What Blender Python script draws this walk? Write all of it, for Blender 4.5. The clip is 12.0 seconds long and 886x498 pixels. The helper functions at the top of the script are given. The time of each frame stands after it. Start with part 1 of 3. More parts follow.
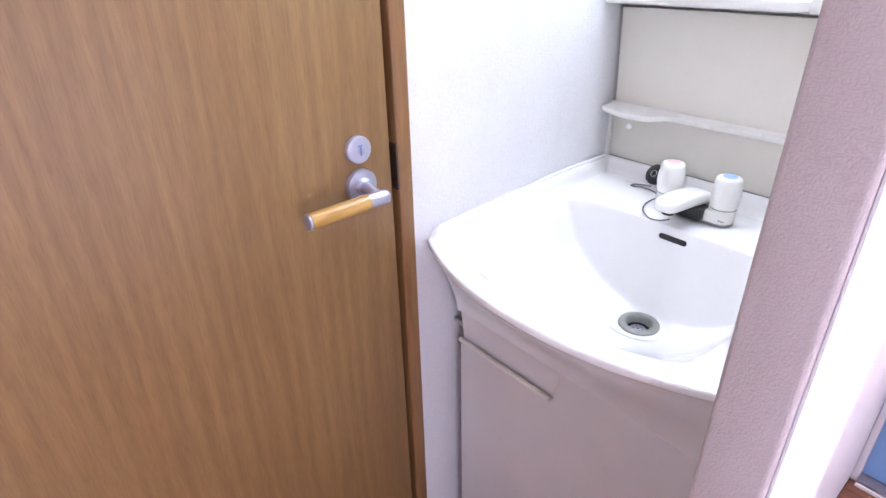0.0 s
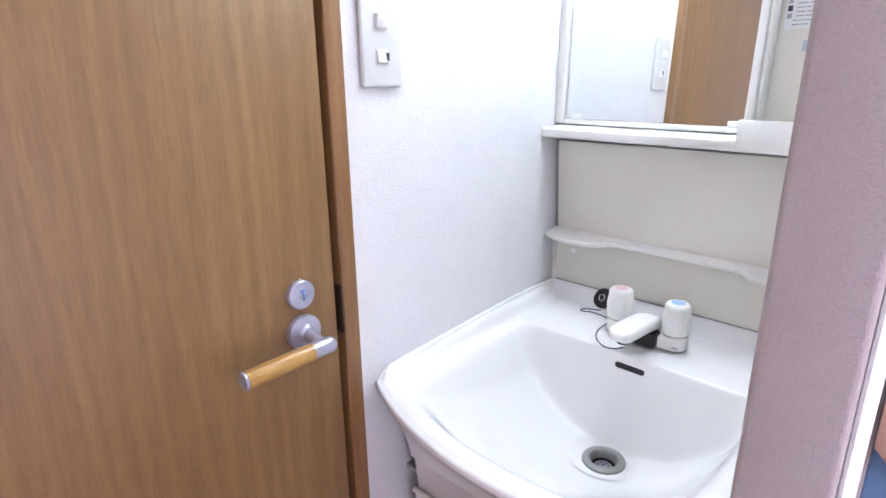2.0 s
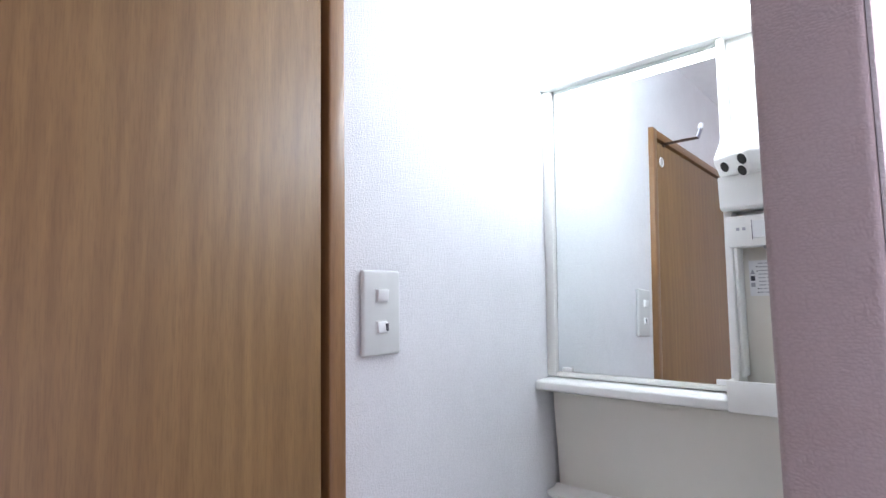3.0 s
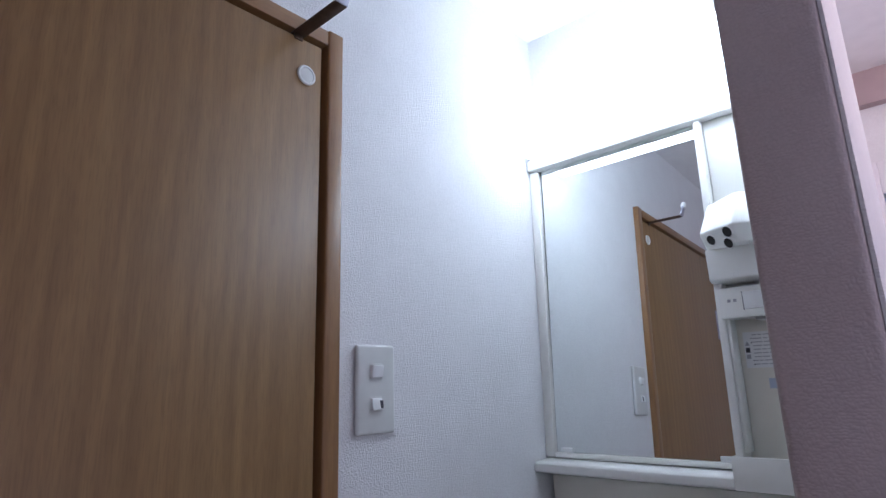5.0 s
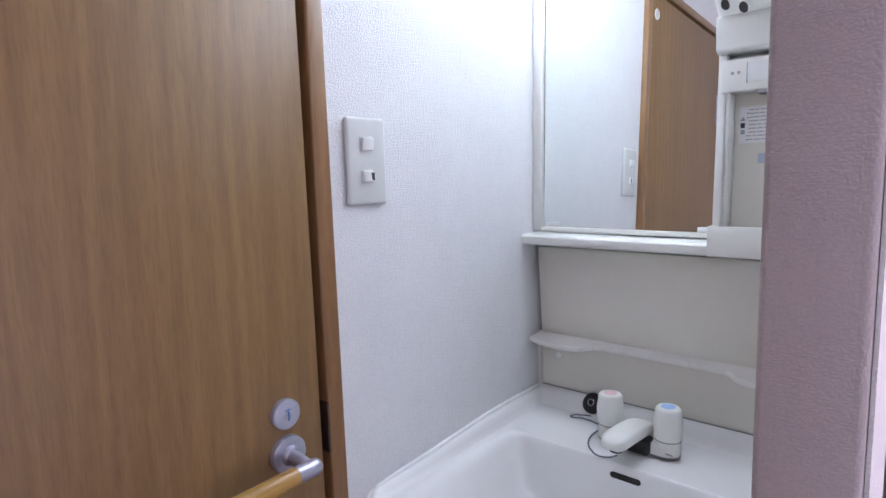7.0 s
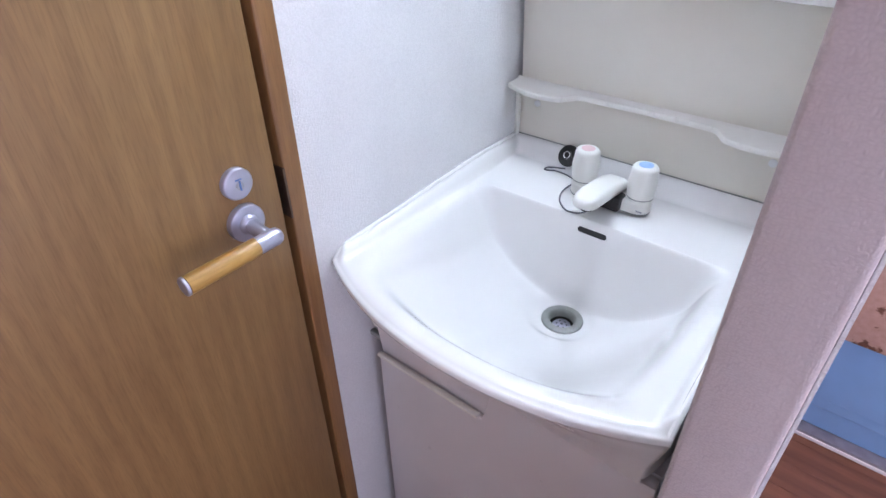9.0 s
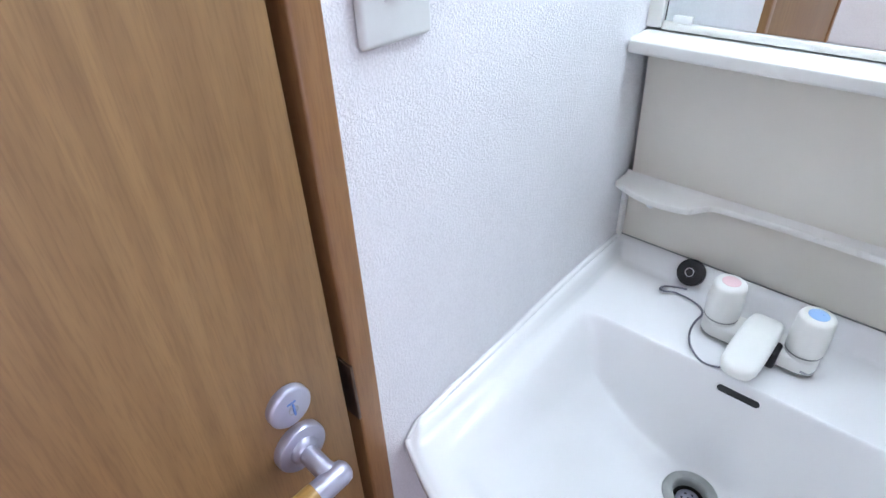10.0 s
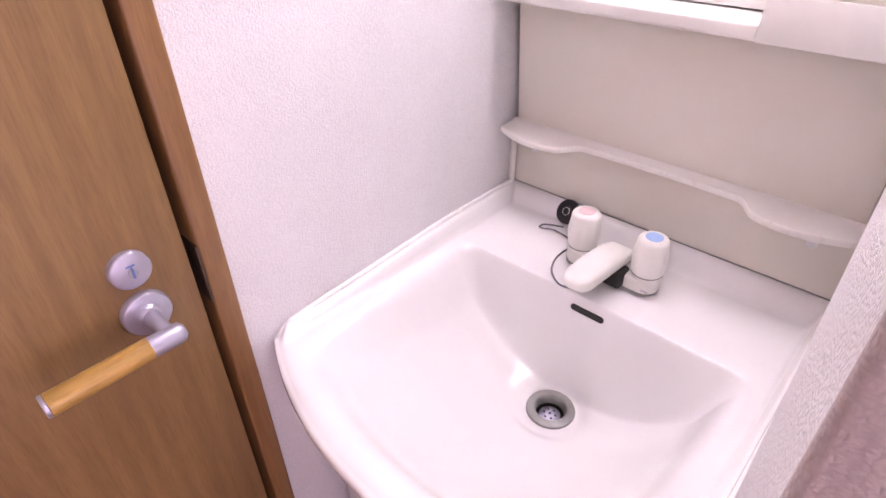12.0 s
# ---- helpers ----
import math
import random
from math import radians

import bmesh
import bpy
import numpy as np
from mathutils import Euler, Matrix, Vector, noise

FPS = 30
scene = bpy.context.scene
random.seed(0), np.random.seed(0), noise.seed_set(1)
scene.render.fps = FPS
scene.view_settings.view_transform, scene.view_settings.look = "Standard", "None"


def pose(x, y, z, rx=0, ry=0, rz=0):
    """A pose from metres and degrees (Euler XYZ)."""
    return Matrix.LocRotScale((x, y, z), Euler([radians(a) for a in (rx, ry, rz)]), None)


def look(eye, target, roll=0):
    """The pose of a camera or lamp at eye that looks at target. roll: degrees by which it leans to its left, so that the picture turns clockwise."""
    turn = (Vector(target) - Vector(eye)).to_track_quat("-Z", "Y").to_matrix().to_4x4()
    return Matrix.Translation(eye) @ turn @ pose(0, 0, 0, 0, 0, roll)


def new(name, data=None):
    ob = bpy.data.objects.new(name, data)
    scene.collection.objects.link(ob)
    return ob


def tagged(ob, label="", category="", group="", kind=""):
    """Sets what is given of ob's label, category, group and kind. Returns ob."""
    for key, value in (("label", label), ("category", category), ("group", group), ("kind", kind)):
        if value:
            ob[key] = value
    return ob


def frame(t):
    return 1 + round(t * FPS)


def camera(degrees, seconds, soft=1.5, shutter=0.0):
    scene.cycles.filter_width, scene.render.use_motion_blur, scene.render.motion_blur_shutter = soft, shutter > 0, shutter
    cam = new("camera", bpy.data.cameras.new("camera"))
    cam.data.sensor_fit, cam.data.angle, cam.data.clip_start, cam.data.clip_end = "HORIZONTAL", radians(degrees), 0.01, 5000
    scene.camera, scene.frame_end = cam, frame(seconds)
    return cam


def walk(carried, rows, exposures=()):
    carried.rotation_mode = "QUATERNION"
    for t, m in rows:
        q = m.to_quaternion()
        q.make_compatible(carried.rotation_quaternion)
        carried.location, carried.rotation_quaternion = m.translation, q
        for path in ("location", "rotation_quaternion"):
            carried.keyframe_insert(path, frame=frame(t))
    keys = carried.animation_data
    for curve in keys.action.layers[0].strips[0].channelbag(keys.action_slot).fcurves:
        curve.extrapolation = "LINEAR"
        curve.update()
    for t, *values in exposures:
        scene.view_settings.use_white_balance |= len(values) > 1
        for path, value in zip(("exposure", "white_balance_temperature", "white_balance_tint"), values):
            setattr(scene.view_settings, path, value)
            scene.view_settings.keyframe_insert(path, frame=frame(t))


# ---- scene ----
cam = camera(76.3, 12.0)

EXPOSURES = [(0, 1.74, 5900, 21), (1.0, 1.70, 5900, 20), (2.0, 1.43, 5950, 18), (2.5, 1.08, 5950, 17), (3.0, 0.64, 5950, 17), (3.5, 0.2, 5850, 16),
             (5.5, -0.44, 5500, 19), (6.0, -0.31, 5550, 19), (6.5, 0.19, 5750, 19), (7.0, 0.57, 5800, 19), (7.5, 0.96, 5750, 18), (9.5, 1.26, 5700, 17),
             (10.5, 1.10, 5650, 10), (11.0, 1.12, 5700, 12), (11.5, 1.47, 6600, 33), (12.0, 1.34, 7000, 46)]
PATH = [
    (0, (0.658, -1.016, 1.213), (-0.708, 0.109, 0.28), -1.2),
    (0.5, (0.617, -0.981, 1.192), (-0.659, 0.226, 0.236), -1.2),
    (1, (0.607, -0.981, 1.195), (-0.625, 0.248, 0.209), -1.0),
    (1.5, (0.611, -0.98, 1.21), (-0.656, 0.296, 0.334), -1.1),
    (2, (0.604, -0.986, 1.242), (-0.717, 0.393, 0.648), -0.7),
    (2.5, (0.602, -0.988, 1.275), (-0.762, 0.458, 1.053), -0.6),
    (3, (0.611, -0.998, 1.303), (-0.742, 0.465, 1.476), -1.1),
    (3.5, (0.609, -0.995, 1.306), (-0.703, 0.454, 1.728), -1.6),
    (3.7, (0.622, -1.002, 1.308), (-0.702, 0.428, 1.756), -0.9),
    (5.3, (0.602, -1.006, 1.278), (-0.677, 0.461, 1.739), -1.9),
    (5.5, (0.601, -1.004, 1.271), (-0.68, 0.47, 1.703), -2.0),
    (6, (0.605, -1.004, 1.264), (-0.694, 0.484, 1.577), -2.1),
    (6.5, (0.601, -0.999, 1.249), (-0.71, 0.506, 1.372), -2.1),
    (7, (0.603, -0.995, 1.26), (-0.712, 0.49, 1.007), -1.8),
    (7.5, (0.604, -0.993, 1.26), (-0.659, 0.424, 0.631), -1.8),
    (7.7, (0.594, -0.999, 1.265), (-0.613, 0.392, 0.485), -1.6),
    (9.3, (0.528, -0.878, 1.287), (-0.527, 0.36, 0.123), -0.8),
    (9.5, (0.494, -0.848, 1.306), (-0.588, 0.366, 0.142), -1.5),
    (10, (0.315, -0.761, 1.334), (-0.817, 0.428, 0.191), -2.4),
    (10.5, (0.217, -0.699, 1.296), (-0.93, 0.512, 0.193), -1.5),
    (11, (0.214, -0.689, 1.272), (-0.925, 0.529, 0.169), -1.1),
    (11.5, (0.349, -0.711, 1.273), (-0.754, 0.529, 0.157), 0.3),
    (12, (0.513, -0.735, 1.284), (-0.624, 0.456, 0.149), -1.0),
]
walk(cam, [(t, look(eye, target, roll)) for t, eye, target, roll in PATH], EXPOSURES)

# ---- world and lights ----
world = bpy.data.worlds.new("world")
scene.world = world
world.use_nodes = True
wn = world.node_tree.nodes
sky = wn.new("ShaderNodeTexSky")
sky.sky_type = "NISHITA"
sky.sun_disc = False
sky.sun_elevation = radians(40)
sky.sun_rotation = radians(160)
world.node_tree.links.new(sky.outputs[0], wn["Background"].inputs[0])
wn["Background"].inputs[1].default_value = 0.1

LAMP_GLOW = 9.6
FILL_WATTS = 5.4
HALL_WATTS = 11.0

# fill light without a known source, added to brighten door, pillar and walls
wl = bpy.data.lights.new("added_fill_light", "AREA")
wl.shape = "RECTANGLE"
wl.size, wl.size_y = 1.1, 1.2
wl.energy = FILL_WATTS
wl.color = (0.96, 0.90, 1.0)
wlo = new("added_fill_light", wl)
wlo.matrix_world = look((1.74, -1.05, 0.90), (0.0, -1.05, 0.90))

hl = bpy.data.lights.new("hall_lamp_light", "POINT")
hl.energy = HALL_WATTS
hl.color = (1.0, 0.80, 0.75)
hl.shadow_soft_size = 0.06
new("hall_lamp_light", hl).location = (1.15, 0.0, 1.80)


# ---- materials ----
def mat(name):
    m = bpy.data.materials.new(name)
    m.use_nodes = True
    return m, m.node_tree.nodes, m.node_tree.links, m.node_tree.nodes["Principled BSDF"]


def coords(n, l, scale=(1, 1, 1), rot=(0, 0, 0)):
    tc = n.new("ShaderNodeTexCoord")
    mp = n.new("ShaderNodeMapping")
    mp.inputs["Scale"].default_value = scale
    mp.inputs["Rotation"].default_value = rot
    l.new(tc.outputs["Object"], mp.inputs[0])
    return mp.outputs[0]


def noise_node(n, l, vec, scale, detail=3, rough=0.5):
    t = n.new("ShaderNodeTexNoise")
    t.inputs["Scale"].default_value = scale
    t.inputs["Detail"].default_value = detail
    t.inputs["Roughness"].default_value = rough
    l.new(vec, t.inputs["Vector"])
    return t.outputs["Fac"]


def ramp(n, l, fac, stops):
    r = n.new("ShaderNodeValToRGB")
    while len(r.color_ramp.elements) < len(stops):
        r.color_ramp.elements.new(0.5)
    for e, (p, c) in zip(r.color_ramp.elements, stops):
        e.position = p
        e.color = (*c, 1)
    l.new(fac, r.inputs[0])
    return r.outputs[0]


def mixed(n, l, fac, a, b, mode="MIX"):
    m = n.new("ShaderNodeMix")
    m.data_type = "RGBA"
    m.blend_type = mode
    for sock, v in ((0, fac), (6, a), (7, b)):
        if isinstance(v, (int, float)):
            m.inputs[sock].default_value = v
        elif isinstance(v, tuple):
            m.inputs[sock].default_value = (*v, 1)
        else:
            l.new(v, m.inputs[sock])
    return m.outputs[2]


def bumped(n, l, b, height, strength, dist):
    bp = n.new("ShaderNodeBump")
    bp.inputs["Strength"].default_value = strength
    bp.inputs["Distance"].default_value = dist
    l.new(height, bp.inputs["Height"])
    l.new(bp.outputs[0], b.inputs["Normal"])


def math_node(n, l, op, a, b):
    m = n.new("ShaderNodeMath")
    m.operation = op
    for i, v in enumerate((a, b)):
        if isinstance(v, (int, float)):
            m.inputs[i].default_value = v
        else:
            l.new(v, m.inputs[i])
    return m.outputs[0]


def plain(name, col, rough=0.4, metal=0.0, vary=0.06, scale=18, bump=0.0, coat=0.0):
    m, n, l, b = mat(name)
    v = coords(n, l)
    f = noise_node(n, l, v, scale, 4)
    dark = tuple(c * (1 - vary) for c in col)
    light = tuple(min(1, c * (1 + vary * 0.5)) for c in col)
    l.new(ramp(n, l, f, [(0.3, dark), (0.7, light)]), b.inputs["Base Color"])
    rr = n.new("ShaderNodeMapRange")
    rr.inputs[3].default_value = max(0, rough - 0.06)
    rr.inputs[4].default_value = rough + 0.08
    l.new(noise_node(n, l, v, scale * 4, 3), rr.inputs[0])
    l.new(rr.outputs[0], b.inputs["Roughness"])
    b.inputs["Metallic"].default_value = metal
    b.inputs["Coat Weight"].default_value = coat
    if bump:
        bumped(n, l, b, noise_node(n, l, v, scale * 30, 2), bump, 0.001)
    return m


def wallpaper(name, col, relief, cell, dash):
    """Embossed vinyl cloth: rows of short raised threads, finer cross threads, a faint soiling and painted shade in the
    hollows.
    """
    m, n, l, b = mat(name)
    v = coords(n, l)

    def threads(scale):
        t = n.new("ShaderNodeTexVoronoi")
        t.feature = "F1"
        t.inputs["Scale"].default_value = 1.0
        t.inputs["Randomness"].default_value = 0.72
        l.new(coords(n, l, scale), t.inputs["Vector"])
        return t.outputs["Distance"]
    hor = threads((1 / (cell * dash), 1 / (cell * dash), 1 / cell))
    ver = threads((1 / cell, 1 / cell, 1 / (cell * dash)))
    pick = ramp(n, l, noise_node(n, l, v, 120, 2), [(0.46, (0, 0, 0)), (0.56, (1, 1, 1))])
    weave = mixed(n, l, pick, hor, ver)
    bead = ramp(n, l, weave, [(0.15, (1, 1, 1)), (0.75, (0, 0, 0))])
    h = math_node(n, l, "ADD", bead, math_node(n, l, "MULTIPLY", noise_node(n, l, v, 700, 2), 0.35))
    soil = ramp(n, l, noise_node(n, l, v, 14, 3), [(0.25, tuple(c * 0.95 for c in col)), (0.75, col)])
    # shade of the hollows between threads, multiplied into the colour
    hollow_shade = ramp(n, l, weave, [(0.30, (1, 1, 1)), (0.80, (0.91, 0.91, 0.91))])
    l.new(mixed(n, l, 1.0, soil, hollow_shade, "MULTIPLY"), b.inputs["Base Color"])
    b.inputs["Roughness"].default_value = 0.62
    b.inputs["Specular IOR Level"].default_value = 0.35
    bumped(n, l, b, h, relief, 0.0009)
    return m


def veneer(name, a, c, d, axis="z", rough=0.36):
    """Straight-grained wood: long pores, broad cathedral bands and slow colour drift."""
    m, n, l, b = mat(name)
    st = {"z": (1, 1, 0.03), "y": (1, 0.03, 1), "x": (0.03, 1, 1)}[axis]
    long = {"z": (1, 1, 0.16), "y": (1, 0.16, 1), "x": (0.16, 1, 1)}[axis]
    bands = noise_node(n, l, coords(n, l, long), 9, 4, 0.55)
    wave = n.new("ShaderNodeTexWave")
    wave.wave_type = "RINGS"
    wave.rings_direction = "X"
    wave.inputs["Scale"].default_value = 11
    wave.inputs["Distortion"].default_value = 7
    wave.inputs["Detail"].default_value = 3
    wave.inputs["Detail Scale"].default_value = 1.2
    l.new(coords(n, l, tuple(s * 1.0 for s in long)), wave.inputs["Vector"])
    pores = noise_node(n, l, coords(n, l, tuple(0.06 if q < 0.5 else q for q in st)), 620, 2, 0.6)
    grain = noise_node(n, l, coords(n, l, tuple(0.07 if c < 0.5 else c for c in st)), 150, 3, 0.6)
    base = ramp(n, l, bands, [(0.25, a), (0.52, c), (0.8, d)])
    base = mixed(n, l, 0.26, base, ramp(n, l, wave.outputs["Fac"], [(0.15, tuple(q * 0.9 for q in a)), (0.9, d)]))
    base = mixed(n, l, 0.55, base, ramp(n, l, grain, [(0.34, (0.91, 0.895, 0.875)), (0.52, (1.0, 1.0, 1.0)), (0.66, (1.13, 1.12, 1.09))]), "MULTIPLY")
    base = mixed(n, l, 0.7, base, ramp(n, l, pores, [(0.36, (0.85, 0.82, 0.79)), (0.50, (1, 1, 1)), (0.66, (1.04, 1.04, 1.03))]), "MULTIPLY")
    ring = n.new("ShaderNodeTexWave")
    ring.bands_direction = {"z": "Y", "y": "Z", "x": "Y"}[axis]
    ring.inputs["Scale"].default_value = 17
    ring.inputs["Distortion"].default_value = 16
    ring.inputs["Detail"].default_value = 4
    ring.inputs["Detail Scale"].default_value = 0.5
    ring.inputs["Detail Roughness"].default_value = 0.62
    l.new(coords(n, l, tuple(0.10 if q < 0.5 else 1 for q in st)), ring.inputs["Vector"])
    base = mixed(n, l, 0.30, base, ramp(n, l, ring.outputs["Fac"], [(0.05, (0.87, 0.84, 0.80)), (0.45, (1, 1, 1)), (0.9, (1.05, 1.05, 1.04))]), "MULTIPLY")
    l.new(base, b.inputs["Base Color"])
    b.inputs["Roughness"].default_value = rough
    bumped(n, l, b, pores, 0.12, 0.0006)
    return m


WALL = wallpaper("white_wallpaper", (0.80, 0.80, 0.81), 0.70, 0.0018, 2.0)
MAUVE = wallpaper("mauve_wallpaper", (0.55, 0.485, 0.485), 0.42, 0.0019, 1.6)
CEIL = plain("ceiling_paper", (0.80, 0.79, 0.79), 0.75, vary=0.04, scale=30, bump=0.4)
DOORWOOD = veneer("honey_veneer", (0.190, 0.103, 0.037), (0.219, 0.123, 0.045), (0.247, 0.147, 0.055), rough=0.46)
TRIMWOOD = veneer("casing_wood", (0.200, 0.098, 0.036), (0.234, 0.120, 0.045), (0.265, 0.141, 0.055), rough=0.33)
TRIMTOP = veneer("casing_wood_level", (0.200, 0.098, 0.036), (0.234, 0.120, 0.045), (0.265, 0.141, 0.055), "y", 0.33)
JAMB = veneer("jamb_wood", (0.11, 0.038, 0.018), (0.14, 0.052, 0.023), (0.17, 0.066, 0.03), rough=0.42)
GRIPWOOD = veneer("grip_wood", (0.36, 0.20, 0.045), (0.42, 0.245, 0.06), (0.47, 0.29, 0.08), "y", 0.32)
CERAMIC = plain("glazed_ceramic", (0.82, 0.82, 0.81), 0.18, vary=0.015, scale=7, coat=0.5)
PLASTIC = plain("white_plastic", (0.80, 0.80, 0.755), 0.32, vary=0.03, scale=25)
PANEL = plain("cream_panel", (0.76, 0.73, 0.645), 0.36, vary=0.03, scale=9)
SHELFCREAM = plain("shelf_plastic", (0.82, 0.80, 0.755), 0.34, vary=0.03, scale=14)
SHELFLIP = plain("shelf_lip_plastic", (0.82, 0.805, 0.755), 0.28, vary=0.02, scale=20)
CHAIN = plain("dull_chain", (0.20, 0.20, 0.23), 0.34, 0.8, vary=0.1, scale=90)
CABINET = plain("cabinet_white", (0.68, 0.65, 0.645), 0.30, vary=0.03, scale=10)
SWITCH = plain("switch_plastic", (0.62, 0.63, 0.61), 0.36, vary=0.04, scale=40)
KEY = plain("switch_key", (0.80, 0.81, 0.80), 0.30, vary=0.03, scale=60)
STEEL = plain("satin_steel", (0.44, 0.44, 0.53), 0.36, 0.65, vary=0.08, scale=70)
GREYPLASTIC = plain("grey_drain", (0.30, 0.31, 0.29), 0.34, 0.1, vary=0.1, scale=90)
CHROME = plain("chrome", (0.75, 0.75, 0.76), 0.14, 1.0, vary=0.05, scale=60)
RUBBER = plain("black_rubber", (0.012, 0.012, 0.013), 0.38, vary=0.3, scale=120)
DARK = plain("dark_gap", (0.02, 0.018, 0.015), 0.7, vary=0.2)
BRONZE = plain("bronze_plate", (0.10, 0.065, 0.045), 0.38, 0.7, vary=0.2, scale=90)
PINKDOT = plain("pink_mark", (0.78, 0.55, 0.56), 0.3, vary=0.05)
BLUEDOT = plain("blue_mark", (0.34, 0.53, 0.82), 0.3, vary=0.05)
INKBLUE = plain("ink_blue", (0.10, 0.20, 0.50), 0.5, vary=0.1)
INK = plain("ink_black", (0.05, 0.05, 0.06), 0.6, vary=0.1)
INKGREY = plain("ink_grey", (0.40, 0.40, 0.42), 0.6, vary=0.1)
STICKER = plain("sticker_paper", (0.80, 0.80, 0.79), 0.45, vary=0.03)
STICKERBLUE = plain("sticker_blue", (0.46, 0.52, 0.62), 0.45, vary=0.05)
BLUE = plain("blue_painted_steel", (0.27, 0.49, 0.84), 0.38, vary=0.05, scale=12, bump=0.1)
SILL = plain("sill_metal", (0.30, 0.30, 0.34), 0.4, 0.6, vary=0.15, scale=40)
FRAMEWHITE = plain("frame_paint", (0.80, 0.79, 0.82), 0.4, vary=0.04)
BEAM = plain("beam_paint", (0.42, 0.33, 0.33), 0.6, vary=0.06)
FLOORWOOD = veneer("floor_wood", (0.11, 0.042, 0.022), (0.16, 0.062, 0.032), (0.21, 0.088, 0.045), "y", 0.28)
WOODPRINT = veneer("wood_print_vinyl", (0.045, 0.016, 0.009), (0.13, 0.052, 0.027), (0.23, 0.105, 0.058), "x", 0.42)
PINKWALL = plain("toilet_wall", (0.74, 0.60, 0.55), 0.65, vary=0.04, bump=0.3)


def rusty():
    m, n, l, b = mat("rusty_paint")
    v = coords(n, l)
    big = noise_node(n, l, v, 9, 6, 0.65)
    fine = noise_node(n, l, v, 70, 4)
    paint = ramp(n, l, fine, [(0.3, (0.40, 0.25, 0.20)), (0.7, (0.47, 0.31, 0.26))])
    rust = ramp(n, l, fine, [(0.3, (0.10, 0.04, 0.025)), (0.7, (0.17, 0.075, 0.045))])
    k = ramp(n, l, big, [(0.56, (0, 0, 0)), (0.59, (1, 1, 1))])
    l.new(mixed(n, l, k, paint, rust), b.inputs["Base Color"])
    b.inputs["Roughness"].default_value = 0.6
    bumped(n, l, b, big, 0.3, 0.002)
    return m


RUSTY = rusty()


def glow(name, col, strength):
    m, n, l, b = mat(name)
    b.inputs["Base Color"].default_value = (0.9, 0.9, 0.9, 1)
    b.inputs["Emission Color"].default_value = (*col, 1)
    b.inputs["Emission Strength"].default_value = strength
    return m


DIFFUSER = glow("lit_diffuser", (0.88, 0.96, 0.97), LAMP_GLOW)
LAMPEND = glow("lit_end_cap", (0.88, 0.95, 1.0), 2.6)
HALLGLOW = glow("lit_globe", (1.0, 0.72, 0.60), 30.0)


def mirror_mat():
    m, n, l, b = mat("mirror_silver")
    b.inputs["Base Color"].default_value = (0.86, 0.89, 0.88, 1)
    b.inputs["Metallic"].default_value = 1
    b.inputs["Roughness"].default_value = 0.01
    return m


MIRROR = mirror_mat()


def glass_mat():
    m, n, l, b = mat("added_window_glass")
    b.inputs["Transmission Weight"].default_value = 1
    b.inputs["Roughness"].default_value = 0.05
    return m


GLASS = glass_mat()


# ---- mesh helpers ----
def part(name, bm, material, parent=None, label="", smooth=True):
    me = bpy.data.meshes.new(name)
    bm.normal_update()
    bm.to_mesh(me)
    bm.free()
    me.materials.append(material)
    if smooth:
        me.shade_smooth()
        me.set_sharp_from_angle(angle=radians(38))
    ob = new(name, me)
    if parent:
        ob.parent = parent
    if label:
        ob["label"] = label
    return ob


def thing(name, label, category, at=(0, 0, 0), kind="", group=""):
    e = new(name)
    e.empty_display_size = 0.05
    e.location = at
    return tagged(e, label, category, group, kind)


def box(x0, x1, y0, y1, z0, z1, bevel=0.0, seg=2, bm=None):
    bm = bm or bmesh.new()
    r = bmesh.ops.create_cube(bm, size=1)
    for v in r["verts"]:
        v.co = ((x0 + x1) / 2 + v.co.x * (x1 - x0), (y0 + y1) / 2 + v.co.y * (y1 - y0), (z0 + z1) / 2 + v.co.z * (z1 - z0))
    if bevel:
        es = list({e for v in r["verts"] for e in v.link_edges})
        bmesh.ops.bevel(bm, geom=es, offset=bevel, segments=seg, affect="EDGES", profile=0.5)
    return bm


def prism(poly, axis, a, b, bevel=0.0, seg=2, bm=None):
    """A polygon drawn in the two other axes, pushed along axis from a to b."""
    bm = bm or bmesh.new()

    def co(p, w):
        return {"x": (w, p[0], p[1]), "y": (p[0], w, p[1]), "z": (p[0], p[1], w)}[axis]
    va = [bm.verts.new(co(p, a)) for p in poly]
    vb = [bm.verts.new(co(p, b)) for p in poly]
    k = len(poly)
    fs = [bm.faces.new(va), bm.faces.new(vb[::-1])]
    for i in range(k):
        fs.append(bm.faces.new((va[i], vb[i], vb[(i + 1) % k], va[(i + 1) % k])))
    bmesh.ops.recalc_face_normals(bm, faces=fs)
    if bevel:
        es = list({e for f in fs for e in f.edges})
        bmesh.ops.bevel(bm, geom=es, offset=bevel, segments=seg, affect="EDGES", profile=0.5)
    return bm


